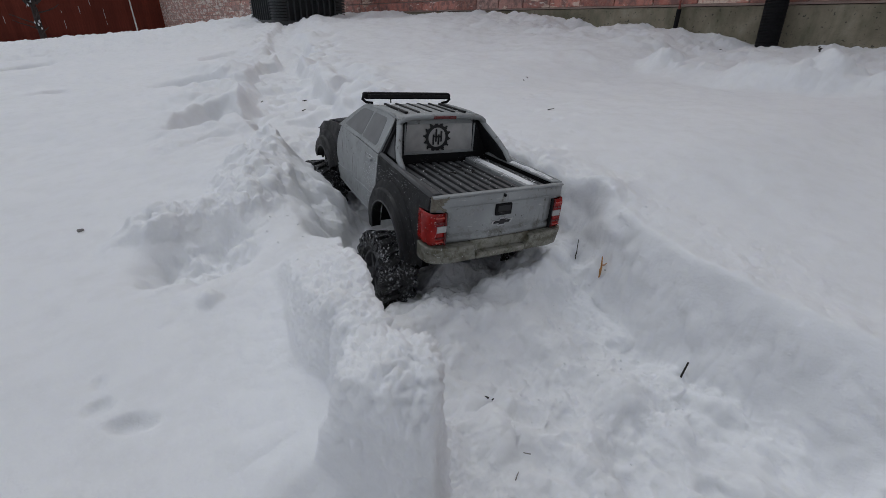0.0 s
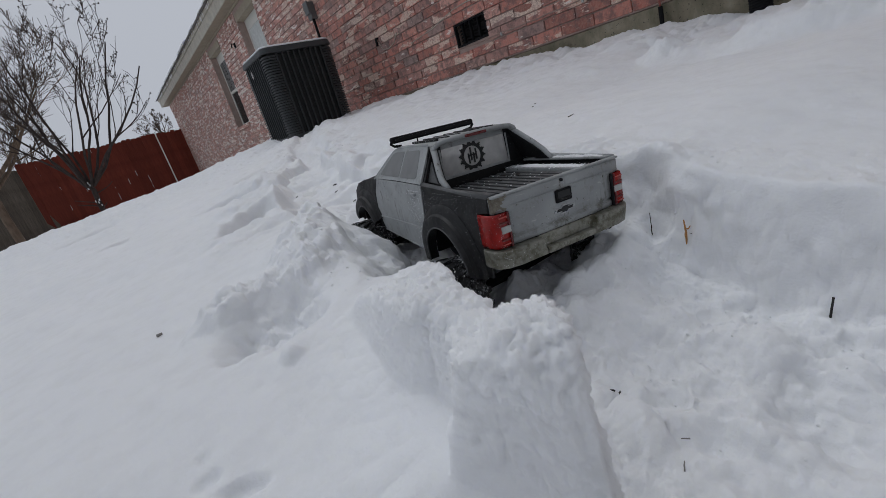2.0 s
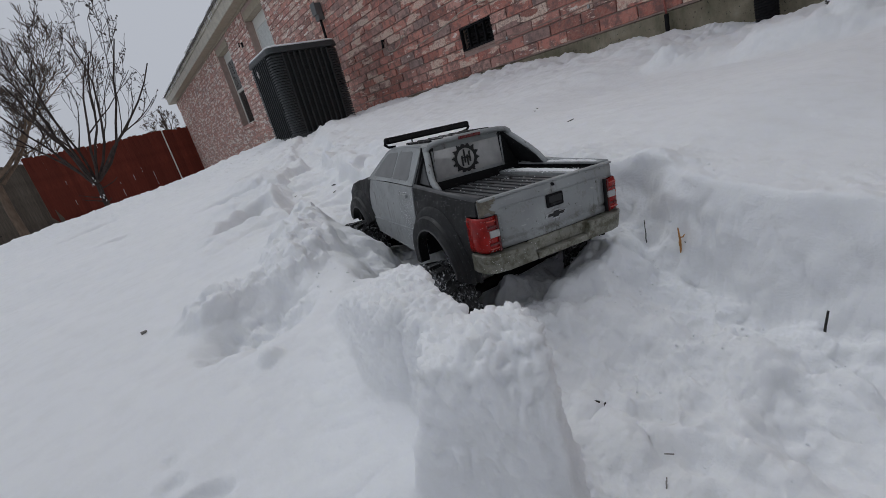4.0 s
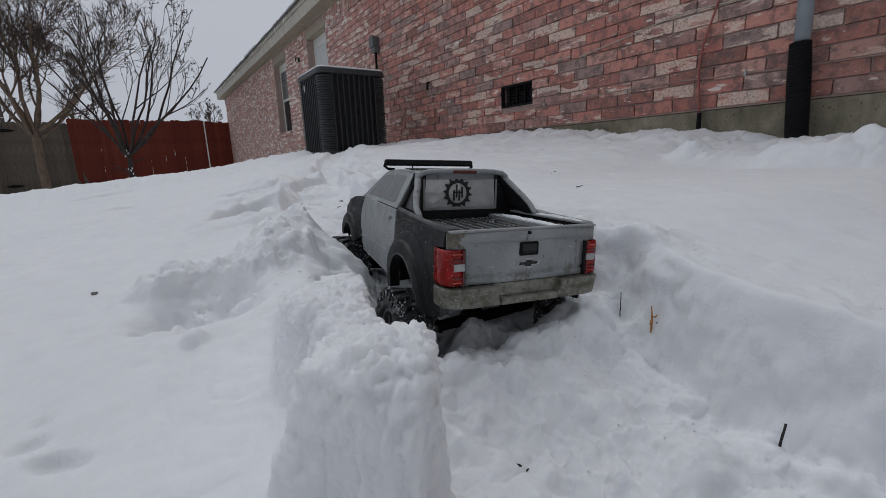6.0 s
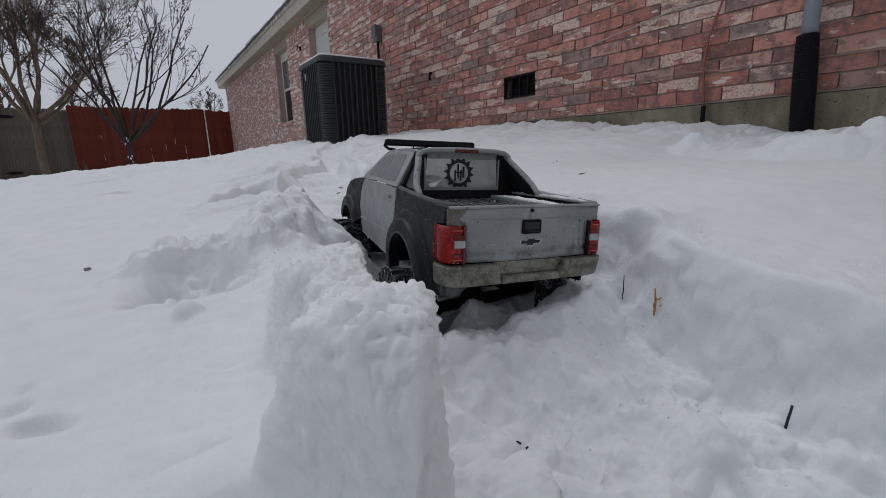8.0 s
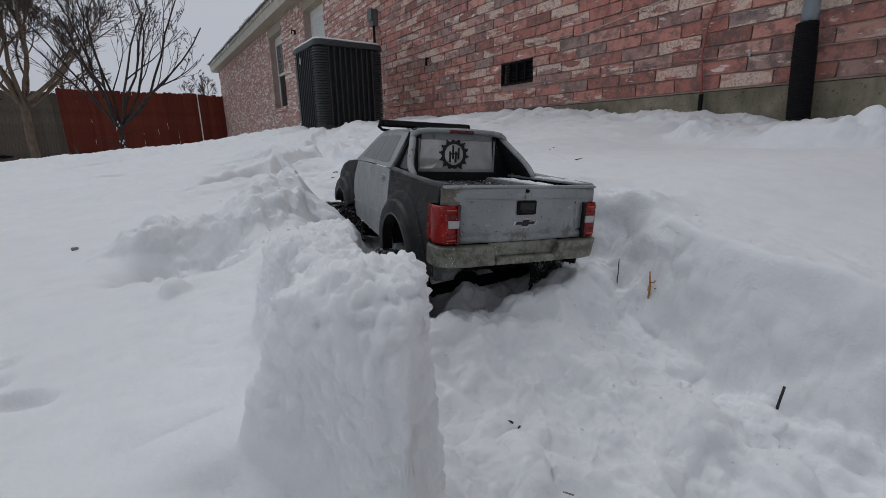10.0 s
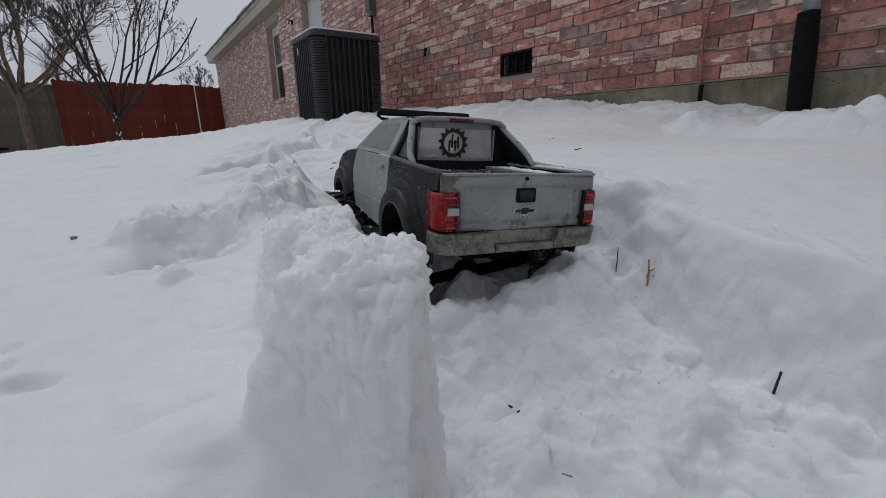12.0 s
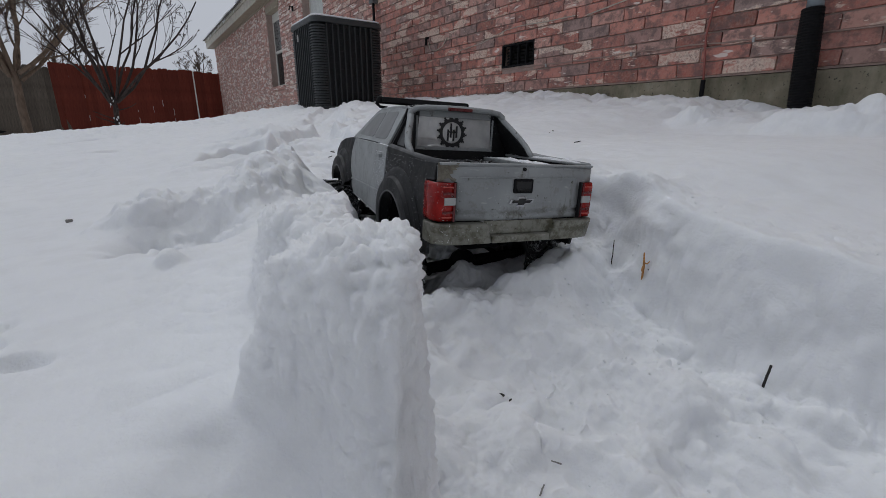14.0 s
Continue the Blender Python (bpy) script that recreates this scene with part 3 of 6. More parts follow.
    scattered = np.exp(-(((x - along(RUT_RIGHT, y) - 0.03) / 0.09) ** 2)) * (1 - step(0.9, 1.2, y)) * step(-0.3, 0.0, y)
    base = base + scattered * 0.25 * fine
    broken = np.clip(np.maximum.reduce([np.clip(on * 3, 0, 1) * (crest > plain_level), np.clip(dug * 3, 0, 1) * ends, 0.9 * churn, 0.7 * rough, 0.25 * scattered]), 0, 1)
    return base * (1 - dug) + floor_z * dug, broken


def snow_height(x, y):
    return snow_field(x, y)[0]


def axis_lines(bands, far, grow):
    """Grid lines: bands of (from, to, gap), then ever wider gaps out to far."""
    lines = [v for lo, hi, gap in bands for v in np.arange(lo, hi - gap / 2, gap)]
    for sign, start, gap in ((-1, lines[0], bands[0][2]), (1, lines[-1], bands[-1][2])):
        at, extra = start, []
        while abs(at) < far:
            gap = gap * grow
            at += sign * gap
            extra.append(at)
        lines = extra[::-1] + lines if sign < 0 else lines + extra
    return np.array(lines)


def build_ground():
    xs = axis_lines(((-0.36, -0.05, 0.0060), (-0.05, 0.15, 0.0034), (0.15, 0.172, 0.0022), (0.172, 0.313, 0.00055), (0.313, 0.34, 0.0025), (0.34, 0.72, 0.0019), (0.72, 0.80, 0.0030), (0.80, 1.15, 0.006), (1.15, 2.9, 0.016)), 90, 1.06)
    ys = axis_lines(((0.0, 0.08, 0.0034), (0.08, 0.13, 0.0016), (0.13, 0.185, 0.0007), (0.185, 0.37, 0.0011), (0.37, 0.72, 0.0020), (0.72, 1.15, 0.0034), (1.15, 2.7, 0.008), (2.7, 4.4, 0.020), (4.4, 7.2, 0.028)), 90, 1.05)
    gx, gy = np.meshgrid(xs, ys)
    # across the berm the lines are spaced evenly along the slope, so that its sheer sides are finely divided
    lo, hi = np.searchsorted(xs, 0.172), np.searchsorted(xs, 0.312)
    rows = np.flatnonzero((ys > 0.09) & (ys < 0.52))
    fine_x = np.linspace(xs[lo], xs[hi], 420)
    px, py = np.meshgrid(fine_x, ys[rows])
    profile = snow_field(px, py)[0]
    for k, j in enumerate(rows):
        share = float(step(0.09, 0.13, ys[j]) * (1 - step(0.46, 0.52, ys[j])))
        rise = np.diff(profile[k])
        length = np.concatenate([[0], np.cumsum(np.sqrt(np.diff(fine_x) ** 2 + share * rise ** 2))])
        even = np.interp(np.linspace(0, length[-1], hi - lo + 1), length, fine_x)
        gx[j, lo:hi + 1] += share * (even - gx[j, lo:hi + 1])
    gz, broken = snow_field(gx, gy)
    # crumbly clods stand out along the normal where the snow is broken up
    points = np.stack([gx, gy, gz], -1)
    normal = np.cross(np.gradient(points, axis=1), np.gradient(points, axis=0)).reshape(-1, 3)
    normal = normal / np.linalg.norm(normal, axis=1, keepdims=True)
    smooth = normal.reshape(len(ys), len(xs), 3)
    for again in range(4):
        inner = smooth[1:-1, 1:-1] + smooth[:-2, 1:-1] + smooth[2:, 1:-1] + smooth[1:-1, :-2] + smooth[1:-1, 2:]
        smooth[1:-1, 1:-1] = inner / np.linalg.norm(inner, axis=2, keepdims=True)
    normal = smooth.reshape(-1, 3)
    points = points.reshape(-1, 3)
    mask = broken.ravel()
    pick = np.flatnonzero(mask > 0.02)
    p = points[pick]
    p = p + 0.006 * np.stack([value_noise3(p, 40.0, s) for s in (61, 62, 63)], -1)
    fit_grid = np.where((p[:, 0] < 0.32) & (p[:, 1] < 0.48), 1.0, np.clip(normal[pick][:, 2], 0, 1) ** 4)
    far_off = np.clip(1 - (p[:, 1] - 0.7) / 0.6, 0, 1)
    slump = step(0.49, 0.56, p[:, 0]) * (1 - step(0.70, 0.80, p[:, 0])) * (1 - step(0.7, 0.9, p[:, 1])) + 0.8 * (1 - step(0.42, 0.52, p[:, 0])) * step(0.46, 0.54, p[:, 1]) * (1 - step(1.0, 1.2, p[:, 1]))
    slump = slump + 0.95 * step(0.31, 0.35, p[:, 0]) * (1 - step(0.50, 0.56, p[:, 0])) * (1 - step(0.42, 0.48, p[:, 1]))
    crown = 1 + 1.1 * step(0.122, 0.150, p[:, 2]) * (p[:, 0] < 0.32) * (p[:, 1] < 0.48)
    lumps = slump * (0.0055 * value_noise3(p, 12.0, 77) + 0.0085 * np.abs(value_noise3(p, 24.0, 78)) + 0.0036 * np.abs(value_noise3(p, 52.0, 79)) + 0.0020 * np.abs(value_noise3(p, 110.0, 80)) - 0.005)
    clod = 0.0040 * value_noise3(p, 22.0, 76) + 0.0022 * np.abs(value_noise3(p, 48.0, 71)) + fit_grid * crown * (0.0018 * np.abs(value_noise3(p, 105.0, 72)) + far_off * (0.0018 * np.abs(value_noise3(p, 215.0, 73)) + 0.0010 * value_noise3(p, 400.0, 74))) - 0.0025
    amount = mask[pick] * (0.75 + 0.6 * value_noise3(p, 9.0, 75))
    points[pick] += normal[pick] * (clod * amount + lumps * mask[pick])[:, None]
    n, m = len(xs), len(ys)
    i, j = np.meshgrid(np.arange(n - 1), np.arange(m - 1))
    a = (j * n + i).ravel()
    quads = np.stack([a, a + 1, a + n + 1, a + n], -1)
    data = bpy.data.meshes.new("ground")
    data.vertices.add(len(points))
    data.vertices.foreach_set("co", points.ravel())
    data.loops.add(quads.size)
    data.loops.foreach_set("vertex_index", quads.ravel().astype(np.int32))
    data.polygons.add(len(quads))
    data.polygons.foreach_set("loop_start", np.arange(0, quads.size, 4, dtype=np.int32))
    data.update(calc_edges=True)
    data.shade_smooth()
    data.materials.append(SNOW)
    return tagged(new("ground", data), "wet white snow covering a lawn, churned into ruts and berms", "snow", kind="structure")


ground = build_ground()


def snow_z(x, y):
    return float(snow_height(np.array([float(x)]), np.array([float(y)]))[0])


def scatter_crumbs():
    """Loose crumbs and clods of snow along the rut, the berm and the heap."""
    rng = np.random.default_rng(12)
    zones = ((0.60, 0.25, 0.035, 0.10, 90), (0.46, 0.24, 0.07, 0.08, 200),
             (0.56, 0.34, 0.06, 0.03, 120), (0.33, 0.50, 0.05, 0.08, 140), (0.27, 0.62, 0.04, 0.05, 90), (0.36, 0.80, 0.06, 0.10, 100))
    ball = bmesh.new()
    bmesh.ops.create_icosphere(ball, subdivisions=2, radius=1.0)
    unit = np.array([v.co[:] for v in ball.verts])
    tris = np.array([[v.index for v in f.verts] for f in ball.faces])
    ball.free()
    verts, faces = [], []
    spread = [(rng.normal(cx, rx, count), rng.normal(cy, ry, count), 0.0010) for cx, cy, rx, ry, count in zones]
    for x, y, most in spread:
        count = len(x)
        z = snow_height(x, y)
        size = 0.0004 + most * rng.random(count) ** 2.5
        for k in range(count):
            squash = rng.uniform(0.6, 1.2, 3)
            lumps = 1 + 0.45 * value_noise3(unit * 0.9 + 40 * rng.random(3), 1.0, 81)[:, None]
            faces.append(tris + 42 * len(verts))
            verts.append(unit * lumps * squash * size[k] + np.array([x[k], y[k], z[k] + 0.2 * size[k]]))
    data = bpy.data.meshes.new("loose_snow")
    data.from_pydata(np.concatenate(verts).tolist(), [], np.concatenate(faces).tolist())
    data.shade_smooth()
    data.materials.append(SNOW_CRUMB)
    return tagged(new("loose_snow", data), "loose crumbs of broken snow along the rut", "snow", kind="stuff")


scatter_crumbs()

# ---- house ----
FOUND_TOP, SOFFIT, HOUSE_END, HOUSE_NEAR = 0.445, 2.62, 17.9, -9.0
BRICK_L, BRICK_H, JOINT = 0.254, 0.0762, 0.010
STEP_Y, LOW_COURSES = 5.3, 0.445 - 7 * 0.0762  # the foundation steps down behind the condenser
VENT = (2.745, 3.125, 0.648, 0.830)
WINDOWS = (("window_1", 9.80, 10.80, 0.93, 2.42), ("window_2", 7.35, 8.35, 0.93, 2.42))

wall = empty("wall_house", pose(0, 0, 0), "tumbled red brick house wall with lime-washed bricks", "wall", kind="structure")
bm = bmesh.new()
spans = sorted([(VENT[0], VENT[1], VENT[2], VENT[3])] + [(a, b, c, d) for _, a, b, c, d in WINDOWS])
at = HOUSE_NEAR
for a, b, c, d in spans:
    box(bm, WALL_X + 0.011, WALL_X + 0.25, at, a, FOUND_TOP, SOFFIT + 0.1)
    box(bm, WALL_X + 0.011, WALL_X + 0.25, a, b, FOUND_TOP, c)
    box(bm, WALL_X + 0.011, WALL_X + 0.25, a, b, d, SOFFIT + 0.1)
    at = b
box(bm, WALL_X + 0.011, WALL_X + 0.25, at, HOUSE_END, FOUND_TOP, SOFFIT + 0.1)
box(bm, WALL_X + 0.011, WALL_X + 0.25, STEP_Y, HOUSE_END, LOW_COURSES, FOUND_TOP - 0.002)
BACK_X = WALL_X + 10.68
for y in (HOUSE_NEAR, HOUSE_END - 0.25):
    box(bm, WALL_X + 0.25, BACK_X, y, y + 0.25, -0.8, SOFFIT + 0.1)
    gable = [bm.verts.new((x, y + d, z)) for d in (0.02, 0.23) for x, z in ((WALL_X + 0.1, SOFFIT + 0.1), (BACK_X - 0.1, SOFFIT + 0.1), (0.5 * (WALL_X + BACK_X), SOFFIT + 2.2))]
    for q in ((0, 1, 2), (5, 4, 3), (0, 3, 4, 1), (1, 4, 5, 2), (2, 5, 3, 0)):
        bm.faces.new([gable[i] for i in q])
box(bm, BACK_X - 0.25, BACK_X, HOUSE_NEAR + 0.25, HOUSE_END - 0.25, -0.8, SOFFIT + 0.1)
part("mortar", bm, MORTAR, wall)
tagged(part("foundation", boxed(WALL_X + 0.012, WALL_X + 0.3, HOUSE_NEAR, STEP_Y - 0.002, -0.8, FOUND_TOP - 0.004), CONCRETE, wall),
       "mossy grey concrete foundation strip under the bricks")


# ---- windows, roof edge ----
def build_window(name, y0, y1, z0, z1, upper):
    win = empty(name, pose(WALL_X, (y0 + y1) / 2, z0), "slim white sash window set deep in a brick reveal", "window", kind="structure")
    w, h = (y1 - y0) / 2, z1 - z0
    for n, b in (("window_frame", (0.13, 0.19, -w, -w + 0.045, 0, h)), ("window_frame", (0.13, 0.19, w - 0.045, w, 0, h)),
                 ("window_frame", (0.13, 0.19, -w + 0.045, w - 0.045, 0, 0.05)), ("window_frame", (0.13, 0.19, -w + 0.045, w - 0.045, h - 0.17, h)),
                 ("meeting_rail", (0.12, 0.185, -w + 0.045, w - 0.045, h * 0.48 - 0.025, h * 0.48 + 0.025))):
        part(n, boxed(*b), VINYL, win, bevel=0.006)
    part("window_sill", boxed(-0.035, 0.13, -w - 0.02, w + 0.02, -0.075, -0.004), BRICK_PIECE, win, "sloping brick window sill", bevel=0.006)
    part("pane", boxed(0.15, 0.156, -w + 0.045, w - 0.045, 0.05, h * 0.48 - 0.025), DARK_PANE, win)
    part("pane", boxed(0.14, 0.146, -w + 0.045, w - 0.045, h * 0.48 + 0.025, h - 0.17), upper, win, "upper pane behind a pale curtain or screen")
    part("lintel_trim", boxed(-0.004, 0.13, -w + 0.004, w - 0.004, h - 0.012, h + 0.10), TRIM, win, "tan painted board above the window")
    return win


for spec, backing in zip(WINDOWS, (SCREENED, BLIND)):
    build_window(*spec, backing)

roof = empty("roof_edge", pose(0, 0, 0), "cream painted eave with snowy shingles above it", "roof", kind="structure")
EAVE_X, EAVE_Z = WALL_X - 0.22, SOFFIT + 0.235
part("soffit", boxed(EAVE_X + 0.02, WALL_X + 0.3, HOUSE_NEAR, HOUSE_END + 0.2, SOFFIT, SOFFIT + 0.02), TRIM, roof)
part("frieze_board", boxed(WALL_X - 0.020, WALL_X + 0.0, HOUSE_NEAR, HOUSE_END, SOFFIT - 0.035, SOFFIT - 0.002), TRIM, roof)
part("fascia", boxed(EAVE_X, EAVE_X + 0.02, HOUSE_NEAR, HOUSE_END + 0.2, SOFFIT - 0.015, EAVE_Z - 0.075), FASCIA, roof, bevel=0.003)
part("drip_board", boxed(EAVE_X - 0.025, EAVE_X + 0.02, HOUSE_NEAR, HOUSE_END + 0.2, EAVE_Z - 0.072, EAVE_Z), FASCIA, roof, bevel=0.004)
part("fascia", boxed(EAVE_X + 0.022, WALL_X + 10.8, HOUSE_END + 0.18, HOUSE_END + 0.2, SOFFIT - 0.02, EAVE_Z), FASCIA, roof)
bm = bmesh.new()
box(bm, -0.06, 6.0, HOUSE_NEAR, HOUSE_END + 0.25, 0.0, 0.03, m=pose(EAVE_X, 0, EAVE_Z + 0.002, 0, -22, 0))
box(bm, 0.0, 6.06, HOUSE_NEAR, HOUSE_END + 0.25, 0.0, 0.03, m=pose(EAVE_X + 6.0 * math.cos(radians(22)), 0, EAVE_Z + 0.002 + 6.0 * math.sin(radians(22)), 0, 22, 0))
part("shingles", bm, SHINGLE, roof)
rng = random.Random(4)
bm = bmesh.new()
y = HOUSE_NEAR + 4
while y < HOUSE_END + 0.2:
    length = rng.uniform(0.15, 0.6)
    box(bm, -0.075 + rng.uniform(0, 0.05), 4.0, y, y + length, 0.031, 0.031 + rng.uniform(0.006, 0.03), m=pose(EAVE_X, 0, EAVE_Z + 0.002, 0, -22, 0))
    y += length + rng.uniform(0.0, 0.08)
tagged(part("roof_snow", bm, SNOW, roof, "thin snow lying on the shingles"), kind="stuff")
bm = bmesh.new()
for k in range(90):
    y = rng.uniform(5.5, HOUSE_END + 0.2)
    drop = rng.uniform(0.03, 0.14) * rng.uniform(0.4, 1.0)
    tube(bm, [(EAVE_X - 0.035, y, EAVE_Z + 0.0), (EAVE_X - 0.035, y, EAVE_Z - 0.02 - drop)], [0.009, 0.001], 5)
tagged(part("icicle_row", bm, SNOW, roof, "short icicles along the eave"), kind="stuff")

# ---- fittings on the wall ----
vent = empty("wall_vent", pose(WALL_X, (VENT[0] + VENT[1]) / 2, VENT[2]), "black louvred crawl-space vent set into the bricks", "vent")
vw, vh = (VENT[1] - VENT[0]) / 2, VENT[3] - VENT[2]
part("backing", boxed(0.09, 0.10, -vw, vw, 0, vh), VENT_DARK, vent)
for b in ((0.0, 0.03, -vw, -vw + 0.014, 0, vh), (0.0, 0.03, vw - 0.014, vw, 0, vh), (0.0, 0.03, -vw + 0.014, vw - 0.014, 0, 0.014), (0.0, 0.03, -vw + 0.014, vw - 0.014, vh - 0.014, vh)):
    part("frame", boxed(*b), BLACK_PLASTIC, vent)
for k in (-1, 0, 1):
    part("divider", boxed(0.004, 0.03, k * vw / 2 - 0.006, k * vw / 2 + 0.006, 0.014, vh - 0.014), BLACK_PLASTIC, vent)
for k in range(6):
    part("slat", boxed(-0.014, 0.014, -vw + 0.014, vw - 0.014, -0.001, 0.001, m=pose(0.055, 0, 0.026 + k * (vh - 0.04) / 5.5, 0, -40, 0)), VENT_DARK, vent)

pipe_y = 0.866
spout = empty("downspout", pose(WALL_X - 0.09, pipe_y, 0.27), "grey downspout running into black corrugated drain pipe", "downspout")
part("pipe", tubed([(0.02, 0.050, 0.38), (0.03, 0.075, 2.4)], 0.033, 20), GREY_PVC, spout, "smooth grey pipe", smooth=True)
bm = bmesh.new()
lines, radii = [], []
for k in range(89):
    z = -0.12 + k * 0.0063
    lines.append((0.012 + 0.015 * z, 0.0245 + 0.070 * z, z))
    radii.append(0.047 + (0.0022 if k % 2 else -0.001) - 0.005 * step(0.25, 0.48, z))
tube(bm, lines, [float(r) for r in radii], 20)
part("drain_sleeve", bm, BLACK_PLASTIC, spout, "black ribbed plastic sleeve")


def sag(a, b, count, dip, rng):
    return [Vector(a).lerp(Vector(b), k / count) + Vector((rng.uniform(-0.002, 0.002), 0, -dip * 4 * (k / count) * (1 - k / count) + rng.uniform(-0.004, 0.004))) for k in range(count + 1)]


rng = random.Random(8)
WX = WALL_X - 0.008
drop_line = empty("ground_wire", pose(0, 0, 0), "red-sheathed wire hanging down the brick wall", "cable")
part("wire", tubed([(WX, 1.22, 2.5), (WX - 0.01, 1.27, 1.6), (WX - 0.012, 1.32, 1.05), (WX - 0.012, 1.395, 0.80), (WX - 0.012, 1.41, 0.66), (WX - 0.012, 1.395, 0.52), (WX - 0.012, 1.385, 0.42)], 0.006, 8), CABLE_RED, drop_line, smooth=True)
part("boot", tubed([(WX - 0.012, 1.386, 0.43), (WX - 0.014, 1.382, 0.27)], 0.012, 10), BLACK_PLASTIC, drop_line, "black sleeve at the wire's foot")
low = empty("wall_cable", pose(0, 0, 0), "thin brown cable stapled along the bricks", "cable")
pts = sag((WX, 3.12, 0.63), (WX, 2.62, 0.63), 5, 0.0, rng) + sag((WX, 2.6, 0.632), (WX, 1.9, 0.628), 8, 0.006, rng) + sag((WX, 1.86, 0.63), (WX, 0.95, 0.60), 10, -0.006, rng) + sag((WX, 0.9, 0.605), (WX, -2.5, 0.66), 14, 0.02, rng)
part("wire", tubed(pts, 0.0042, 6), CABLE_DARK, low)
for y, z in ((1.87, 0.62), (1.17, 0.612), (2.6, 0.622)):
    part("staple", boxed(WX - 0.008, WX + 0.006, y - 0.006, y + 0.006, z - 0.012, z + 0.012), LENS_WHITE, low, bevel=0.002)
high = empty("wall_cable", pose(0, 0, 0), "thin cream cable looped over the bricks", "cable")
pts = [(WX, 2.25, 0.915), (WX, 1.95, 0.95), (WX, 1.72, 0.985)] + [tuple(p) for p in sag((WX, 1.6, 1.0), (WX, 1.15, 0.985), 6, -0.01, rng)] + [(WX, 0.9, 1.02), (WX, 0.3, 1.12), (WX, -1.5, 1.3)]
part("wire", tubed(pts, 0.0045, 6), CABLE_CREAM, high)
short = empty("wall_cable", pose(0, 0, 0), "short cream cable drooping above the vent", "cable")
pts = [(WX, 3.75, 0.86), (WX, 3.4, 0.885), (WX, 3.08, 0.945), (WX, 2.9, 0.95), (WX, 2.6, 0.935), (WX, 2.35, 0.93)]
part("wire", tubed(pts, 0.004, 6), CABLE_CREAM, short)

breaker = empty("electric_box", pose(WALL_X, 5.50, 1.60), "grey metal disconnect box with conduit on the bricks", "electrical box")
part("body", boxed(-0.08, -0.004, -0.055, 0.055, 0.0, 0.19), STEEL_BOX, breaker, bevel=0.008)
part("cover", boxed(-0.10, -0.081, -0.062, 0.062, 0.06, 0.20), STEEL_BOX, breaker, "folded lid with drip edge", bevel=0.006)
part("conduit", tubed([(-0.05, -0.02, 0.0), (-0.055, -0.03, -0.25), (-0.12, -0.10, -0.55), (-0.35, -0.25, -0.75)], 0.016, 10), BLACK_PLASTIC, breaker, smooth=True)
hook = empty("hose_bracket", pose(WALL_X, 8.85, 2.10), "small dark metal bracket on the brick wall", "bracket")
part("plate", boxed(-0.02, -0.003, -0.03, 0.03, 0.03, 0.11), BLACK_PLASTIC, hook, bevel=0.004)
part("arm", tubed([(-0.01, 0, 0.09), (-0.06, 0.01, 0.11), (-0.07, 0.01, 0.04)], 0.012, 8), BLACK_PLASTIC, hook)
stub = empty("cable_stub", pose(WALL_X, 4.30, 1.03), "dark pipe stub in the bricks with a drooping cable", "cable")
part("pipe", tubed([(0.02, 0.0, 0.02), (-0.03, 0.0, 0.02), (-0.035, 0.0, -0.05)], 0.013, 10), BLACK_PLASTIC, stub, smooth=True)
part("wire", tubed([(-0.012, -0.01, -0.02), (-0.012, -0.05, -0.10), (-0.010, -0.16, -0.12), (-0.010, -0.28, -0.09), (-0.010, -0.36, -0.02)], 0.005, 6), CABLE_CREAM, stub, smooth=True)


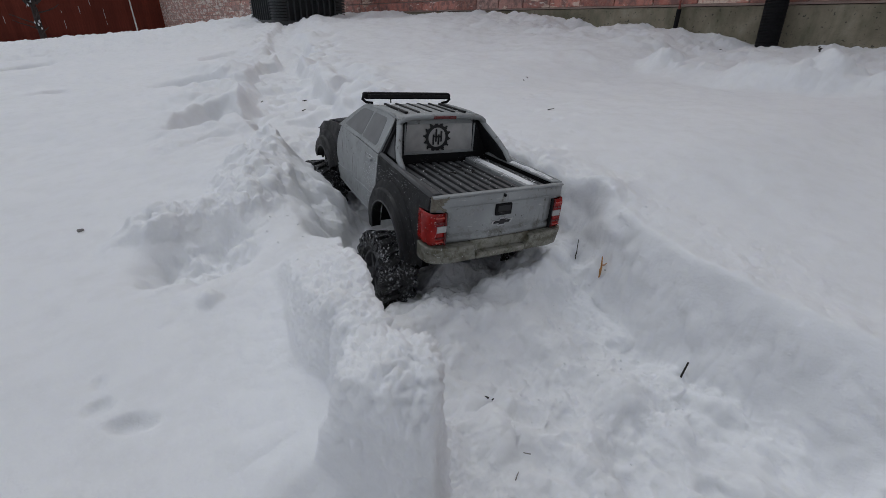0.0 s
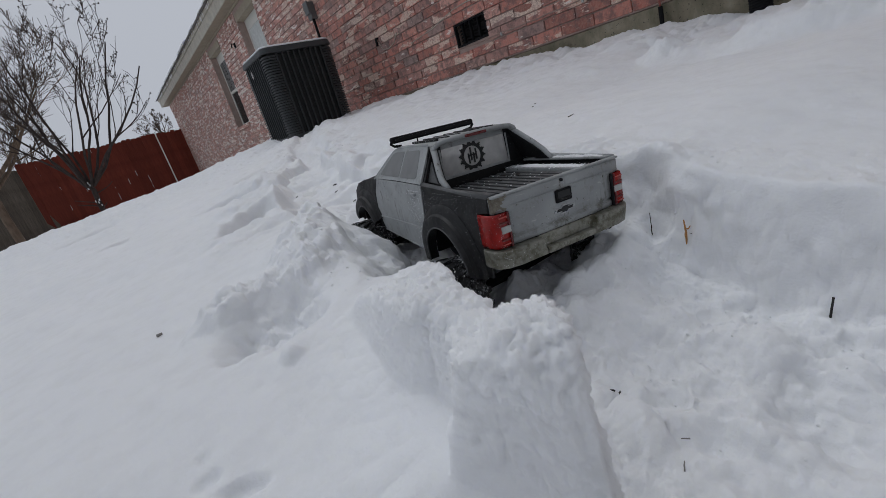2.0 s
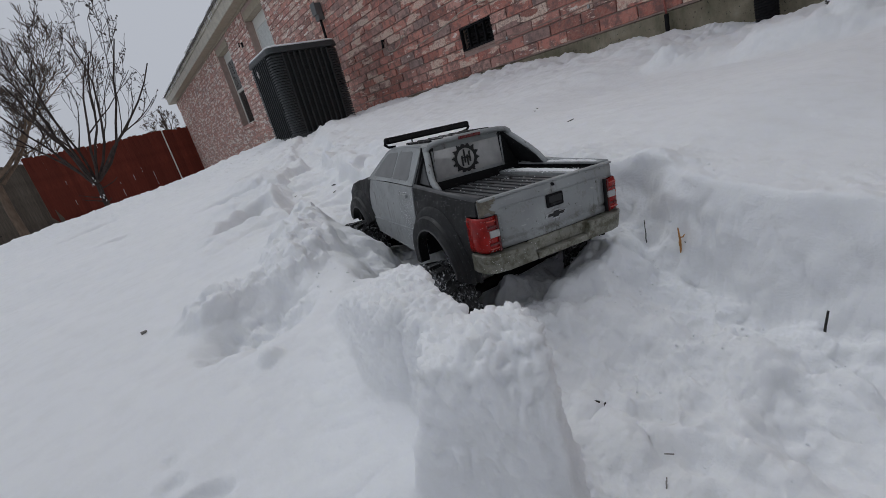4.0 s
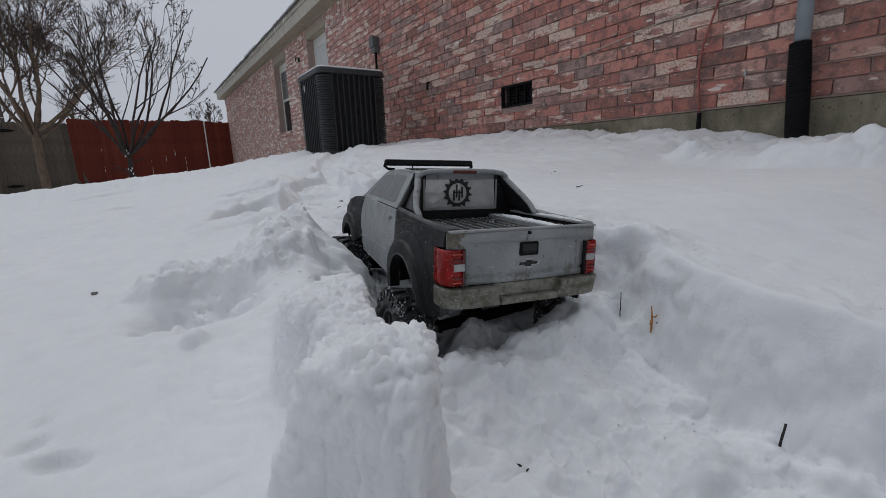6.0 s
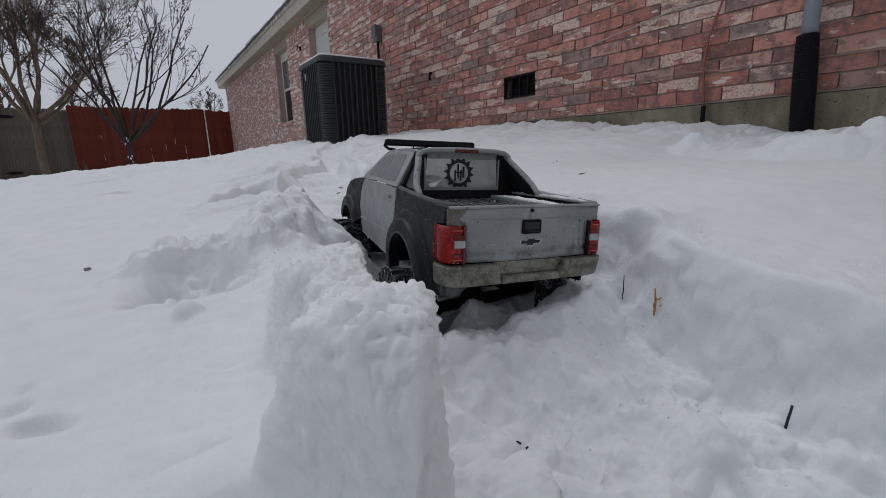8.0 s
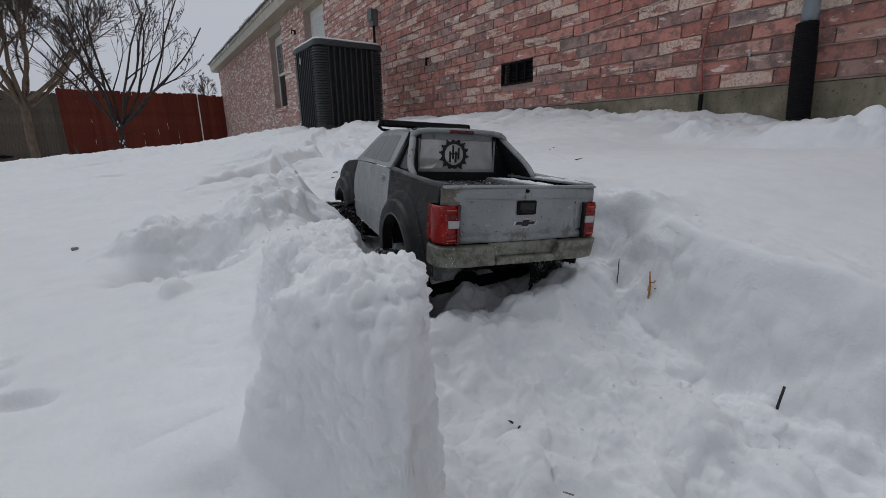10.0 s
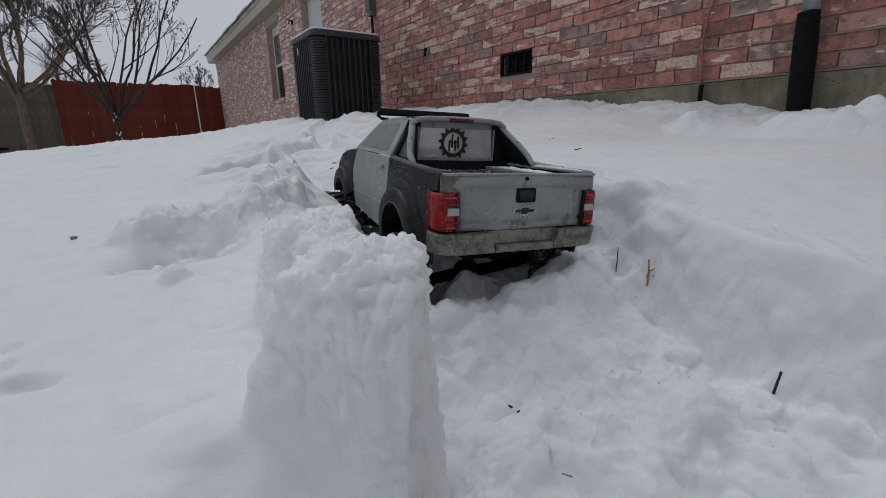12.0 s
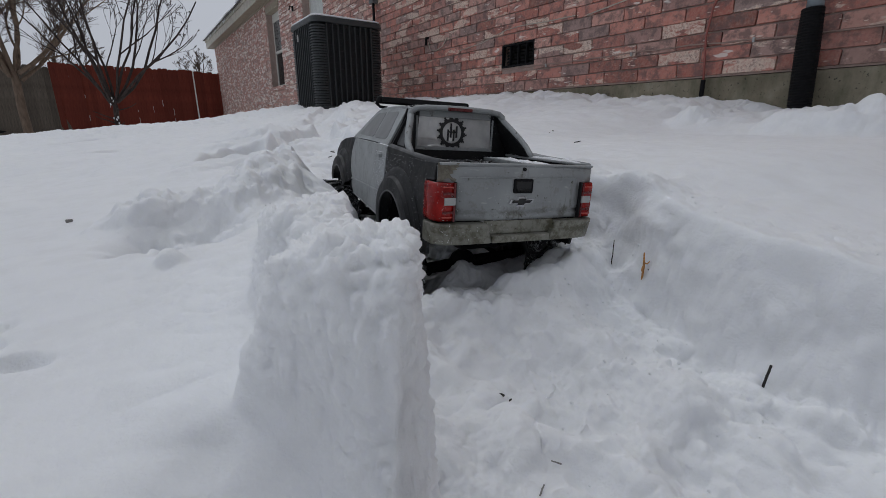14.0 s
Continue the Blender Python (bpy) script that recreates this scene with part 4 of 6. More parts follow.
# ---- air conditioner ----
def build_condenser():
    size, height, r = 0.735, 0.86, 0.075
    ac = empty("air_conditioner", pose(1.70, 4.445, 0.30), "dark grey-green outdoor condenser unit with snow on its lid", "air conditioner")

    def rounded(inset, z0, z1, radius, seg=6, scale_top=1.0):
        bm = bmesh.new()
        rings = []
        for z, s in ((z0, 1.0), (z1, scale_top)):
            ring = []
            for cx, cy, a0 in ((size - inset - radius, size - inset - radius, 0), (inset + radius, size - inset - radius, 90), (inset + radius, inset + radius, 180), (size - inset - radius, inset + radius, 270)):
                for k in range(seg + 1):
                    a = radians(a0 + 90 * k / seg)
                    px, py = cx + radius * math.cos(a), cy + radius * math.sin(a)
                    ring.append(bm.verts.new((size / 2 + (px - size / 2) * s, size / 2 + (py - size / 2) * s, z)))
            rings.append(ring)
        n = len(rings[0])
        for k in range(n):
            bm.faces.new((rings[0][k], rings[0][(k + 1) % n], rings[1][(k + 1) % n], rings[1][k]))
        bm.faces.new(rings[0][::-1])
        bm.faces.new(rings[1])
        return bm

    part("coil", rounded(0.045, 0.03, height - 0.05, r * 0.7), AC_DARK, ac, "black finned coil behind the grille")
    part("base_pan", rounded(-0.006, -0.12, 0.045, r), AC_SHELL, ac, bevel=0.01)
    part("lid", rounded(-0.008, height - 0.055, height, r, scale_top=0.975), AC_SHELL, ac, "overhanging metal lid", bevel=0.014, segments=3)
    snow_cap = rounded(0.004, height + 0.001, height + 0.016, r, scale_top=0.985)
    part("snow_layer", snow_cap, SNOW, ac, "thin crust of snow on the lid", bevel=0.004)
    # corner posts made of stacked louvres
    for cx, cy, a0 in ((r, r, 180), (size - r, r, 270), (r, size - r, 90), (size - r, size - r, 0)):
        count = 31
        for k in range(count):
            z = 0.05 + k * (height - 0.115) / count
            bm = bmesh.new()
            outer = []
            for j in range(7):
                a = radians(a0 + 90 * j / 6)
                d = Vector((math.cos(a), math.sin(a), 0))
                outer.append((Vector((cx, cy, z)) + d * (r - 0.001), Vector((cx, cy, z + 0.016)) + d * (r - 0.009)))
            t0 = Vector((-math.sin(radians(a0)), math.cos(radians(a0)), 0))
            t1 = Vector((-math.sin(radians(a0 + 90)), math.cos(radians(a0 + 90)), 0))
            outer = [tuple(p - t0 * 0.05 for p in outer[0])] + outer + [tuple(p + t1 * 0.05 for p in outer[-1])]
            lo = [bm.verts.new(p) for p, _ in outer]
            hi = [bm.verts.new(q) for _, q in outer]
            back = [bm.verts.new(Vector((p.x + (cx - p.x) * 0.25, p.y + (cy - p.y) * 0.25, p.z))) for p, _ in outer]
            for j in range(len(outer) - 1):
                bm.faces.new((lo[j], lo[j + 1], hi[j + 1], hi[j]))
                bm.faces.new((lo[j], back[j], back[j + 1], lo[j + 1]))
                bm.faces.new((hi[j], hi[j + 1], back[j + 1], back[j]))
            part("louvre", bm, AC_SHELL, ac)
    # upright bars and cross wires on the four faces
    for face in range(4):
        turn = Matrix.Translation((size / 2, size / 2, 0)) @ Matrix.Rotation(radians(90 * face), 4, "Z") @ Matrix.Translation((-size / 2, -size / 2, 0))
        for k in range(9):
            x = 0.135 + k * (size - 0.27) / 8
            part("bar", boxed(x - 0.006, x + 0.006, 0.0, 0.020, 0.045, height - 0.056, m=turn), AC_SHELL, ac)
        for k in range(14):
            z = 0.08 + k * (height - 0.16) / 13
            part("cross_wire", boxed(0.12, size - 0.12, 0.021, 0.025, z - 0.0015, z + 0.0015, m=turn), AC_DARK, ac)
    badge = lathe(bmesh.new(), [(0.0005, -0.002), (0.022, -0.002), (0.022, 0.004), (0.0005, 0.004)], 20)
    bmesh.ops.transform(badge, matrix=Matrix.Translation((-0.008, 0.45, height - 0.15)) @ Matrix.Rotation(radians(90), 4, "Z") @ Matrix.Diagonal((1, 1, 1.6, 1)), verts=badge.verts)
    part("badge", badge, LENS_WHITE, ac, "pale oval badge")
    return ac


build_condenser()
mat_heap = bmesh.new()
bmesh.ops.create_icosphere(mat_heap, subdivisions=4, radius=1.0)
for v in mat_heap.verts:
    n = noise.fractal(v.co * 3.0, 0.8, 2.0, 3)
    v.co = Vector((2.08 + v.co.x * 0.30 * (1 + 0.2 * n), 4.20 + v.co.y * 0.22 * (1 + 0.2 * n), 0.285 + v.co.z * 0.085 * (1 + 0.3 * n)))
tagged(part("snow_heap", mat_heap, SNOW, smooth=True), "small heap of drifted snow before the condenser", "snow")


# ---- fence ----
def board_mesh(name, width, height, material):
    bm = prism([(-width / 2, -0.5), (width / 2, -0.5), (width / 2, height - 0.03), (width / 2 - 0.03, height), (-width / 2 + 0.03, height), (-width / 2, height - 0.03)], 0.018, lambda u, v, d: (u, d, v))
    bmesh.ops.recalc_face_normals(bm, faces=bm.faces)
    data = bpy.data.meshes.new(name)
    bm.to_mesh(data)
    bm.free()
    data.materials.append(material)
    return data


def build_fence(name, x0, x1, top, material, label, lean=0.0, seed=1):
    fence = empty(name, pose(0, 0, 0), label, "fence", kind="structure")
    rng = random.Random(seed)
    shared = board_mesh("board", 0.146, top, material)
    count = math.ceil((x1 - x0 - 0.03) / 0.142)
    for k in range(count):
        ob = new("board", shared)
        ob.parent = fence
        ob.matrix_local = pose(x0 + 0.07 + k * 0.142, FENCE_Y + (0.004 if k % 2 else -0.004) + rng.uniform(-0.0015, 0.0015), rng.uniform(-0.025, 0.02), rng.uniform(-0.4, 0.4), lean + rng.uniform(-0.12, 0.12), rng.uniform(-1.2, 1.2))
    for z in (0.25, top - 0.35):
        part("rail", boxed(x0, x1, FENCE_Y + 0.03, FENCE_Y + 0.07, z, z + 0.09), material, fence)
    return fence


FENCE_Y = 17.75
build_fence("fence_red", -1.60, 2.07, 1.83, RED_WOOD, "dark red stained picket fence", seed=1)
build_fence("fence_gate", 2.13, 2.90, 1.80, RED_WOOD, "dark red stained gate boards beside the house", seed=2)
build_fence("fence_grey", -11.0, -1.40, 1.72, GREY_WOOD, "weathered grey-brown picket fence", lean=0.6, seed=3)
for x, z in ((-3.0, 1.48), (-3.05, -0.11)):
    tagged(part("hinge", prism([(-0.22, 0.0), (-0.05, 0.05), (0.10, 0.035), (0.22, 0.0), (0.10, -0.035), (-0.05, -0.05)], 0.012, lambda u, v, d: (x + u, FENCE_Y - 0.012 - d, z + v)), BLACK_PLASTIC), "black strap hinge on the grey fence boards", "hinge")
part("gate_post", boxed(2.085, 2.115, FENCE_Y - 0.03, FENCE_Y - 0.016, -0.4, 1.84), VINYL, None, bevel=0.004)
tagged(bpy.data.objects["gate_post"], "pale metal gate post in the red fence", "post")
rng = random.Random(5)
bm = bmesh.new()
for k in range(16):
    x, z, h = -1.6 + 0.142 * rng.randrange(30) + rng.uniform(-0.004, 0.004), rng.uniform(0.1, 1.75) ** 1.1, rng.uniform(0.04, 0.25)
    box(bm, x, x + 0.007, FENCE_Y - 0.018, FENCE_Y - 0.006, z, z + h)
for k in range(40):
    x = rng.uniform(-7, 2.8)
    box(bm, x, x + rng.uniform(0.02, 0.1), FENCE_Y - 0.004, FENCE_Y + 0.022, 1.83, 1.845)
tagged(part("snow_flecks", bm, SNOW), "snow stuck in the gaps of the fence boards", "snow", kind="stuff")


# ---- trees ----
def limb_line(start, way, length, rng, count, lift, wander):
    """A wandering line that bends upwards as it goes."""
    points, p, d = [start.copy()], start.copy(), way.normalized()
    for k in range(count):
        d = (d + wander * Vector((rng.uniform(-1, 1), rng.uniform(-1, 1), rng.uniform(-0.6, 0.6))) + Vector((0, 0, lift))).normalized()
        p = p + d * (length / count)
        points.append(p.copy())
    return points


def grow(bm, twigs, start, way, length, radius, depth, rng, spread, lift, least, kids, spurs, reach):
    """One limb, and from it smaller ones, down to twigs and short spurs."""
    count = 7 if depth > 1 else 5
    points = limb_line(start, way, length, rng, count, lift, 0.20)
    radii = [max(least * 0.7, radius * (1 - 0.62 * k / count)) for k in range(count + 1)]
    thick = radius > 0.014
    tube(bm if thick else twigs, points, radii, 8 if radius > 0.035 else (5 if thick else 3), close=False)
    for k in range(spurs if depth < 2 else 0):
        i = rng.randrange(1, count + 1)
        d = Vector((rng.uniform(-1, 1), rng.uniform(-1, 1), rng.uniform(0.0, 0.9))).normalized()
        q = points[i] + d * rng.uniform(0.04, 0.13)
        tube(twigs, [points[i], q], [least * 0.9, least * 0.7], 3, close=False)
        if rng.random() < 0.3:
            s = least * 1.9
            box(twigs, q.x - s, q.x + s, q.y - s, q.y + s, q.z - s, q.z + s * 1.4)
    if depth == 0:
        return
    for k in range(kids + rng.choice((-1, 0, 0, 1))):
        i = min(count, max(1, int(round((0.22 + 0.78 * (k + rng.random()) / kids) * count))))
        d = (points[i] - points[i - 1]).normalized()
        side = Matrix.Rotation(rng.uniform(0, 2 * math.pi), 3, d) @ d.orthogonal().normalized()
        turned = (d + side * spread * rng.uniform(0.5, 1.25)).normalized()
        left = length * (1.0 - 0.45 * i / count)
        grow(bm, twigs, points[i], turned, left * rng.uniform(*reach), max(least, radii[i] * rng.uniform(0.5, 0.75)), depth - 1, rng, spread, lift, least, kids, spurs, reach)


def build_tree(name, x, y, label, stems, length, radius, depth, bark, twig_bark, seed, spread, lift, least, kids=4, sink=0.1, category="tree", group="bare trees by the fence", stem=0.0, spurs=0, fork=0.05, reach=(0.5, 0.85)):
    rng = random.Random(seed)
    tree = empty(name, pose(x, y, 0.081 + 0.09 * min(x, WALL_X) - 0.002 * y - sink), label, category, group)
    bm, twigs = bmesh.new(), bmesh.new()
    if stem:
        tube(bm, [(0.03, 0, -0.55), (0.0, 0.01, stem * 0.4), (0.02, 0, stem * 0.8), (0.01, 0, stem * 1.05)], [radius * 1.7, radius * 1.45, radius * 1.35, radius * 1.0], 10)
    for sx, sy, sz, f in stems:
        grow(bm, twigs, Vector((sx * fork, sy * fork, stem * (0.55 + 0.4 * f))), Vector((sx, sy, sz)), length * f, radius * (0.45 + 0.4 * f), depth, rng, spread, lift, least, kids, spurs, reach)
    part("trunk", bm, bark, tree, smooth=True)
    tagged(part("crown", twigs, twig_bark, tree, "fine bare twigs"), kind="stuff")
    return tree


build_tree("bare_tree", -1.88, 14.2, "bare tree with smooth tan bark and a dense crown of twigs",
           [(-0.40, 0.1, 1.6, 1.0), (0.05, -0.2, 1.8, 1.0), (0.55, 0.1, 1.4, 1.0), (-0.95, 0.0, 1.1, 0.95), (1.00, -0.3, 1.0, 0.95), (0.30, 0.5, 1.4, 0.85), (-0.55, -0.6, 1.2, 0.8), (1.15, 0.3, 0.85, 0.7)],
           2.5, 0.058, 4, BARK_PALE, BARK_BROWN, 12, 0.70, 0.045, 0.0068, kids=5, stem=1.55, spurs=0, fork=0.10, reach=(0.55, 0.95))
slender_tree = build_tree("bare_tree", -0.10, 12.2, "slender bare tree with dark budding branches before the fence",
           [(-0.08, 0.0, 1.6, 1.0), (0.50, 0.1, 1.05, 1.0), (-0.36, -0.1, 1.15, 0.95), (0.18, 0.3, 1.3, 0.9), (1.15, 0.0, 0.80, 1.1), (-0.62, 0.1, 1.0, 0.9), (0.85, -0.35, 0.80, 1.0), (-0.40, 0.4, 1.1, 0.8), (0.30, -0.4, 1.2, 0.9), (0.75, 0.3, 1.15, 1.05), (-0.25, -0.4, 1.1, 0.8)],
           2.8, 0.036, 3, BARK_DARK, BARK_DARK, 21, 0.50, 0.085, 0.0058, kids=3, stem=0.66, spurs=2, fork=0.08, reach=(0.5, 0.8))
rng = random.Random(47)
for k in range(6):
    a, z = k * 1.1 + 0.3, 0.02 + 0.09 * k
    d = Vector((math.cos(a), -abs(math.sin(a)), 0))
    shoot = limb_line(Vector((0, 0, z)) + d * 0.04, d + Vector((0, 0, 0.25)), rng.uniform(0.22, 0.42), rng, 4, 0.06, 0.25)
    part("low_shoot", tubed(shoot, [0.014, 0.012, 0.010, 0.008, 0.006], 5), BARK_DARK, slender_tree, "short twiggy shoot low on the stem")
for k in range(12):
    clump = bmesh.new()
    bmesh.ops.create_icosphere(clump, subdivisions=2, radius=1.0)
    at, r = Vector((rng.uniform(-0.05, 0.05), -0.045 - 0.015 * rng.random(), rng.uniform(-0.15, 0.75))), rng.uniform(0.008, 0.017)
    for v in clump.verts:
        v.co = at + Vector((v.co.x * r, v.co.y * r, v.co.z * r * 2.0)) * (1 + 0.5 * noise.fractal(v.co * 1.7 + at * 9, 0.8, 2.0, 2))
    part("snow_clump", clump, SNOW_CRUMB, slender_tree, "clump of snow stuck on the bark", smooth=True)
for x, y, s, seed, high in ((3.45, 27.0, 0.55, 31, 1.9), (-9.0, 36.0, 1.6, 32, 2.6), (-13.0, 33.0, 1.7, 33, 2.8), (-5.5, 30.0, 1.45, 34, 2.3), (-2.6, 34.0, 1.2, 35, 2.0)):
    build_tree("far_tree", x, y, "distant bare tree beyond the fence", [(-0.5, 0.1, 1.0, 1.0), (0.5, 0.0, 1.0, 1.0), (0.05, 0.2, 1.4, 1.1), (-0.1, -0.4, 1.1, 0.9)], 2.0 * s, 0.09 * s, 4, BARK_BROWN, BARK_BROWN, seed, 0.62, 0.03, 0.008, stem=high)


# ---- twigs and leaves on the snow ----
def stick(name, x, y, way, length, radius, label, material=TWIG, category="twig", lift=0.0, bend=0.1, seed=0):
    rng = random.Random(seed)
    z = snow_z(x, y) - 0.006 + lift
    d = Vector(way).normalized()
    pts, rad = [], []
    for k in range(6):
        f = k / 5
        pts.append(Vector((x, y, z)) + d * length * f + Vector((rng.uniform(-1, 1), rng.uniform(-1, 1), 0)) * bend * length * 0.2 * math.sin(math.pi * f))
        rad.append(radius * (1.15 - 0.35 * f) * rng.uniform(0.9, 1.1))
    return tagged(part(name, tubed(pts, rad, 7), material, smooth=True), label, category, "twigs and leaves on the snow")


stick("twig", 0.543, 0.161, (0.16, -0.06, 1), 0.026, 0.0011, "wet black stub of a twig standing in the snow", bend=0.02, seed=1)
stick("twig", 0.606, 0.347, (0.02, 0.02, 1), 0.030, 0.0006, "thin dark weed stalk standing in the snow", seed=2)
stick("twig", 0.347, 0.266, (0.45, -0.75, 0.05), 0.012, 0.0010, "short black twig lying on the rut's floor", lift=0.009, bend=1.1, seed=3)
stick("twig", 0.357, 0.256, (0.9, 0.2, 0.10), 0.005, 0.0008, "broken scrap of black twig on the snow", lift=0.009, bend=0.5, seed=4)
stick("twig", 0.5945, 0.2955, (1, -0.4, 0.1), 0.005, 0.0009, "small dark wood chip on the snow", lift=0.006, seed=5)
stick("leaf", 0.081, 0.719, (1, -0.3, 0.15), 0.0062, 0.0019, "curled grey-brown dead leaf on the snow", LEAF, "leaf", lift=0.008, seed=6)
for k, (x, y) in enumerate(((0.445, 1.24), (0.452, 1.25), (0.675, 1.44), (0.690, 1.47), (0.620, 1.31), (0.600, 1.16), (0.575, 1.53), (1.32, 1.10), (1.36, 1.12))):
    stick("twig", x, y, (1, -0.7 + 0.3 * k, 0.16), 0.013, 0.0013, "scrap of dark twig lying on the snow", lift=0.008, bend=0.6, seed=10 + k)
for k, (x, y) in enumerate(((0.318, 0.187), (0.345, 0.195))):
    stick("grass_blade", x, y, (0.7 - 1.2 * k, 0.3, 0.25), 0.007, 0.0005, "dark scrap of dead grass lying on the snow", LEAF, "grass", lift=0.006, seed=30 + k)




def dead_leaf(x, y, height):
    """A dry orange leaf standing on its stalk, with two curled side lobes."""
    z = snow_z(x, y) - 0.003
    bm = bmesh.new()
    tube(bm, [(x, y, z), (x + 0.0006, y, z + height * 0.5), (x - 0.0004, y + 0.001, z + height)], [0.0011, 0.0012, 0.0007], 6)
    tube(bm, [(x + 0.0004, y, z + height * 0.62), (x + 0.005, y - 0.001, z + height * 0.58), (x + 0.008, y - 0.002, z + height * 0.66)], [0.0010, 0.0008, 0.0004], 6)
    tube(bm, [(x + 0.0004, y, z + height * 0.55), (x - 0.004, y - 0.001, z + height * 0.47), (x - 0.0065, y - 0.002, z + height * 0.38)], [0.0010, 0.0008, 0.0004], 6)
    return tagged(part("leaf", bm, DRY_LEAF, smooth=True), "dry orange-brown leaf standing upright in the snow", "leaf", "twigs and leaves on the snow")


dead_leaf(0.591, 0.299, 0.031)
stick("twig", 0.961, 0.704, (1, -0.6, 0.25), 0.015, 0.0010, "scrap of dark twig lying on the snow", lift=0.007, bend=0.5, seed=52)
for k, (x, y, dx, dy, size) in enumerate(((2.60, 0.62, 1, 0.3, 0.07), (2.62, 0.98, 0.4, 1, 0.05), (2.72, 0.30, 1, -0.5, 0.06), (2.76, 0.22, 0.6, 0.8, 0.05))):
    stick("twig", x, y, (dx, dy, 0.3), size, 0.003, "dark twig on the drifted snow by the house", lift=0.006, bend=0.7, seed=60 + k)

# ---- toy pickup truck ----
truck = empty("toy_pickup_truck", Matrix.Translation((0.4721, 0.3689, 0.1544)) @ pose(0, 0, 0, 3.0, 0.1, 79.2),
              "grey and black toy pickup truck stuck in a snow rut", "toy truck")


def flank(z):
    """Half width of the shell at a height."""
    if z <= 0.012:
        return 0.0905 + 0.003 * math.sin(math.pi * min(1, max(0, (-z) / 0.085)))
    return 0.0885 - 0.023 * ((z - 0.012) / 0.042)


def side_panel(outline, side, thick=0.0035, cuts=(-0.07, -0.055, -0.04, -0.025, -0.012, 0.0)):
    bm = bmesh.new()
    face = bm.faces.new([bm.verts.new((x, 0, z)) for x, z in outline])
    for z in cuts:
        bmesh.ops.bisect_plane(bm, geom=bm.verts[:] + bm.edges[:] + bm.faces[:], plane_co=(0, 0, z), plane_no=(0, 0, 1))
    ret = bmesh.ops.extrude_face_region(bm, geom=bm.faces[:])
    moved = {v for v in ret["geom"] if isinstance(v, bmesh.types.BMVert)}
    for v in bm.verts:
        v.co.y = side * (flank(v.co.z) - (thick if v in moved else 0.0))
    return bm


def arc(cx, cz, r, a0, a1, count=14):
    return [(cx + r * math.cos(radians(a0 + (a1 - a0) * k / count)), cz + r * math.sin(radians(a0 + (a1 - a0) * k / count))) for k in range(count + 1)]


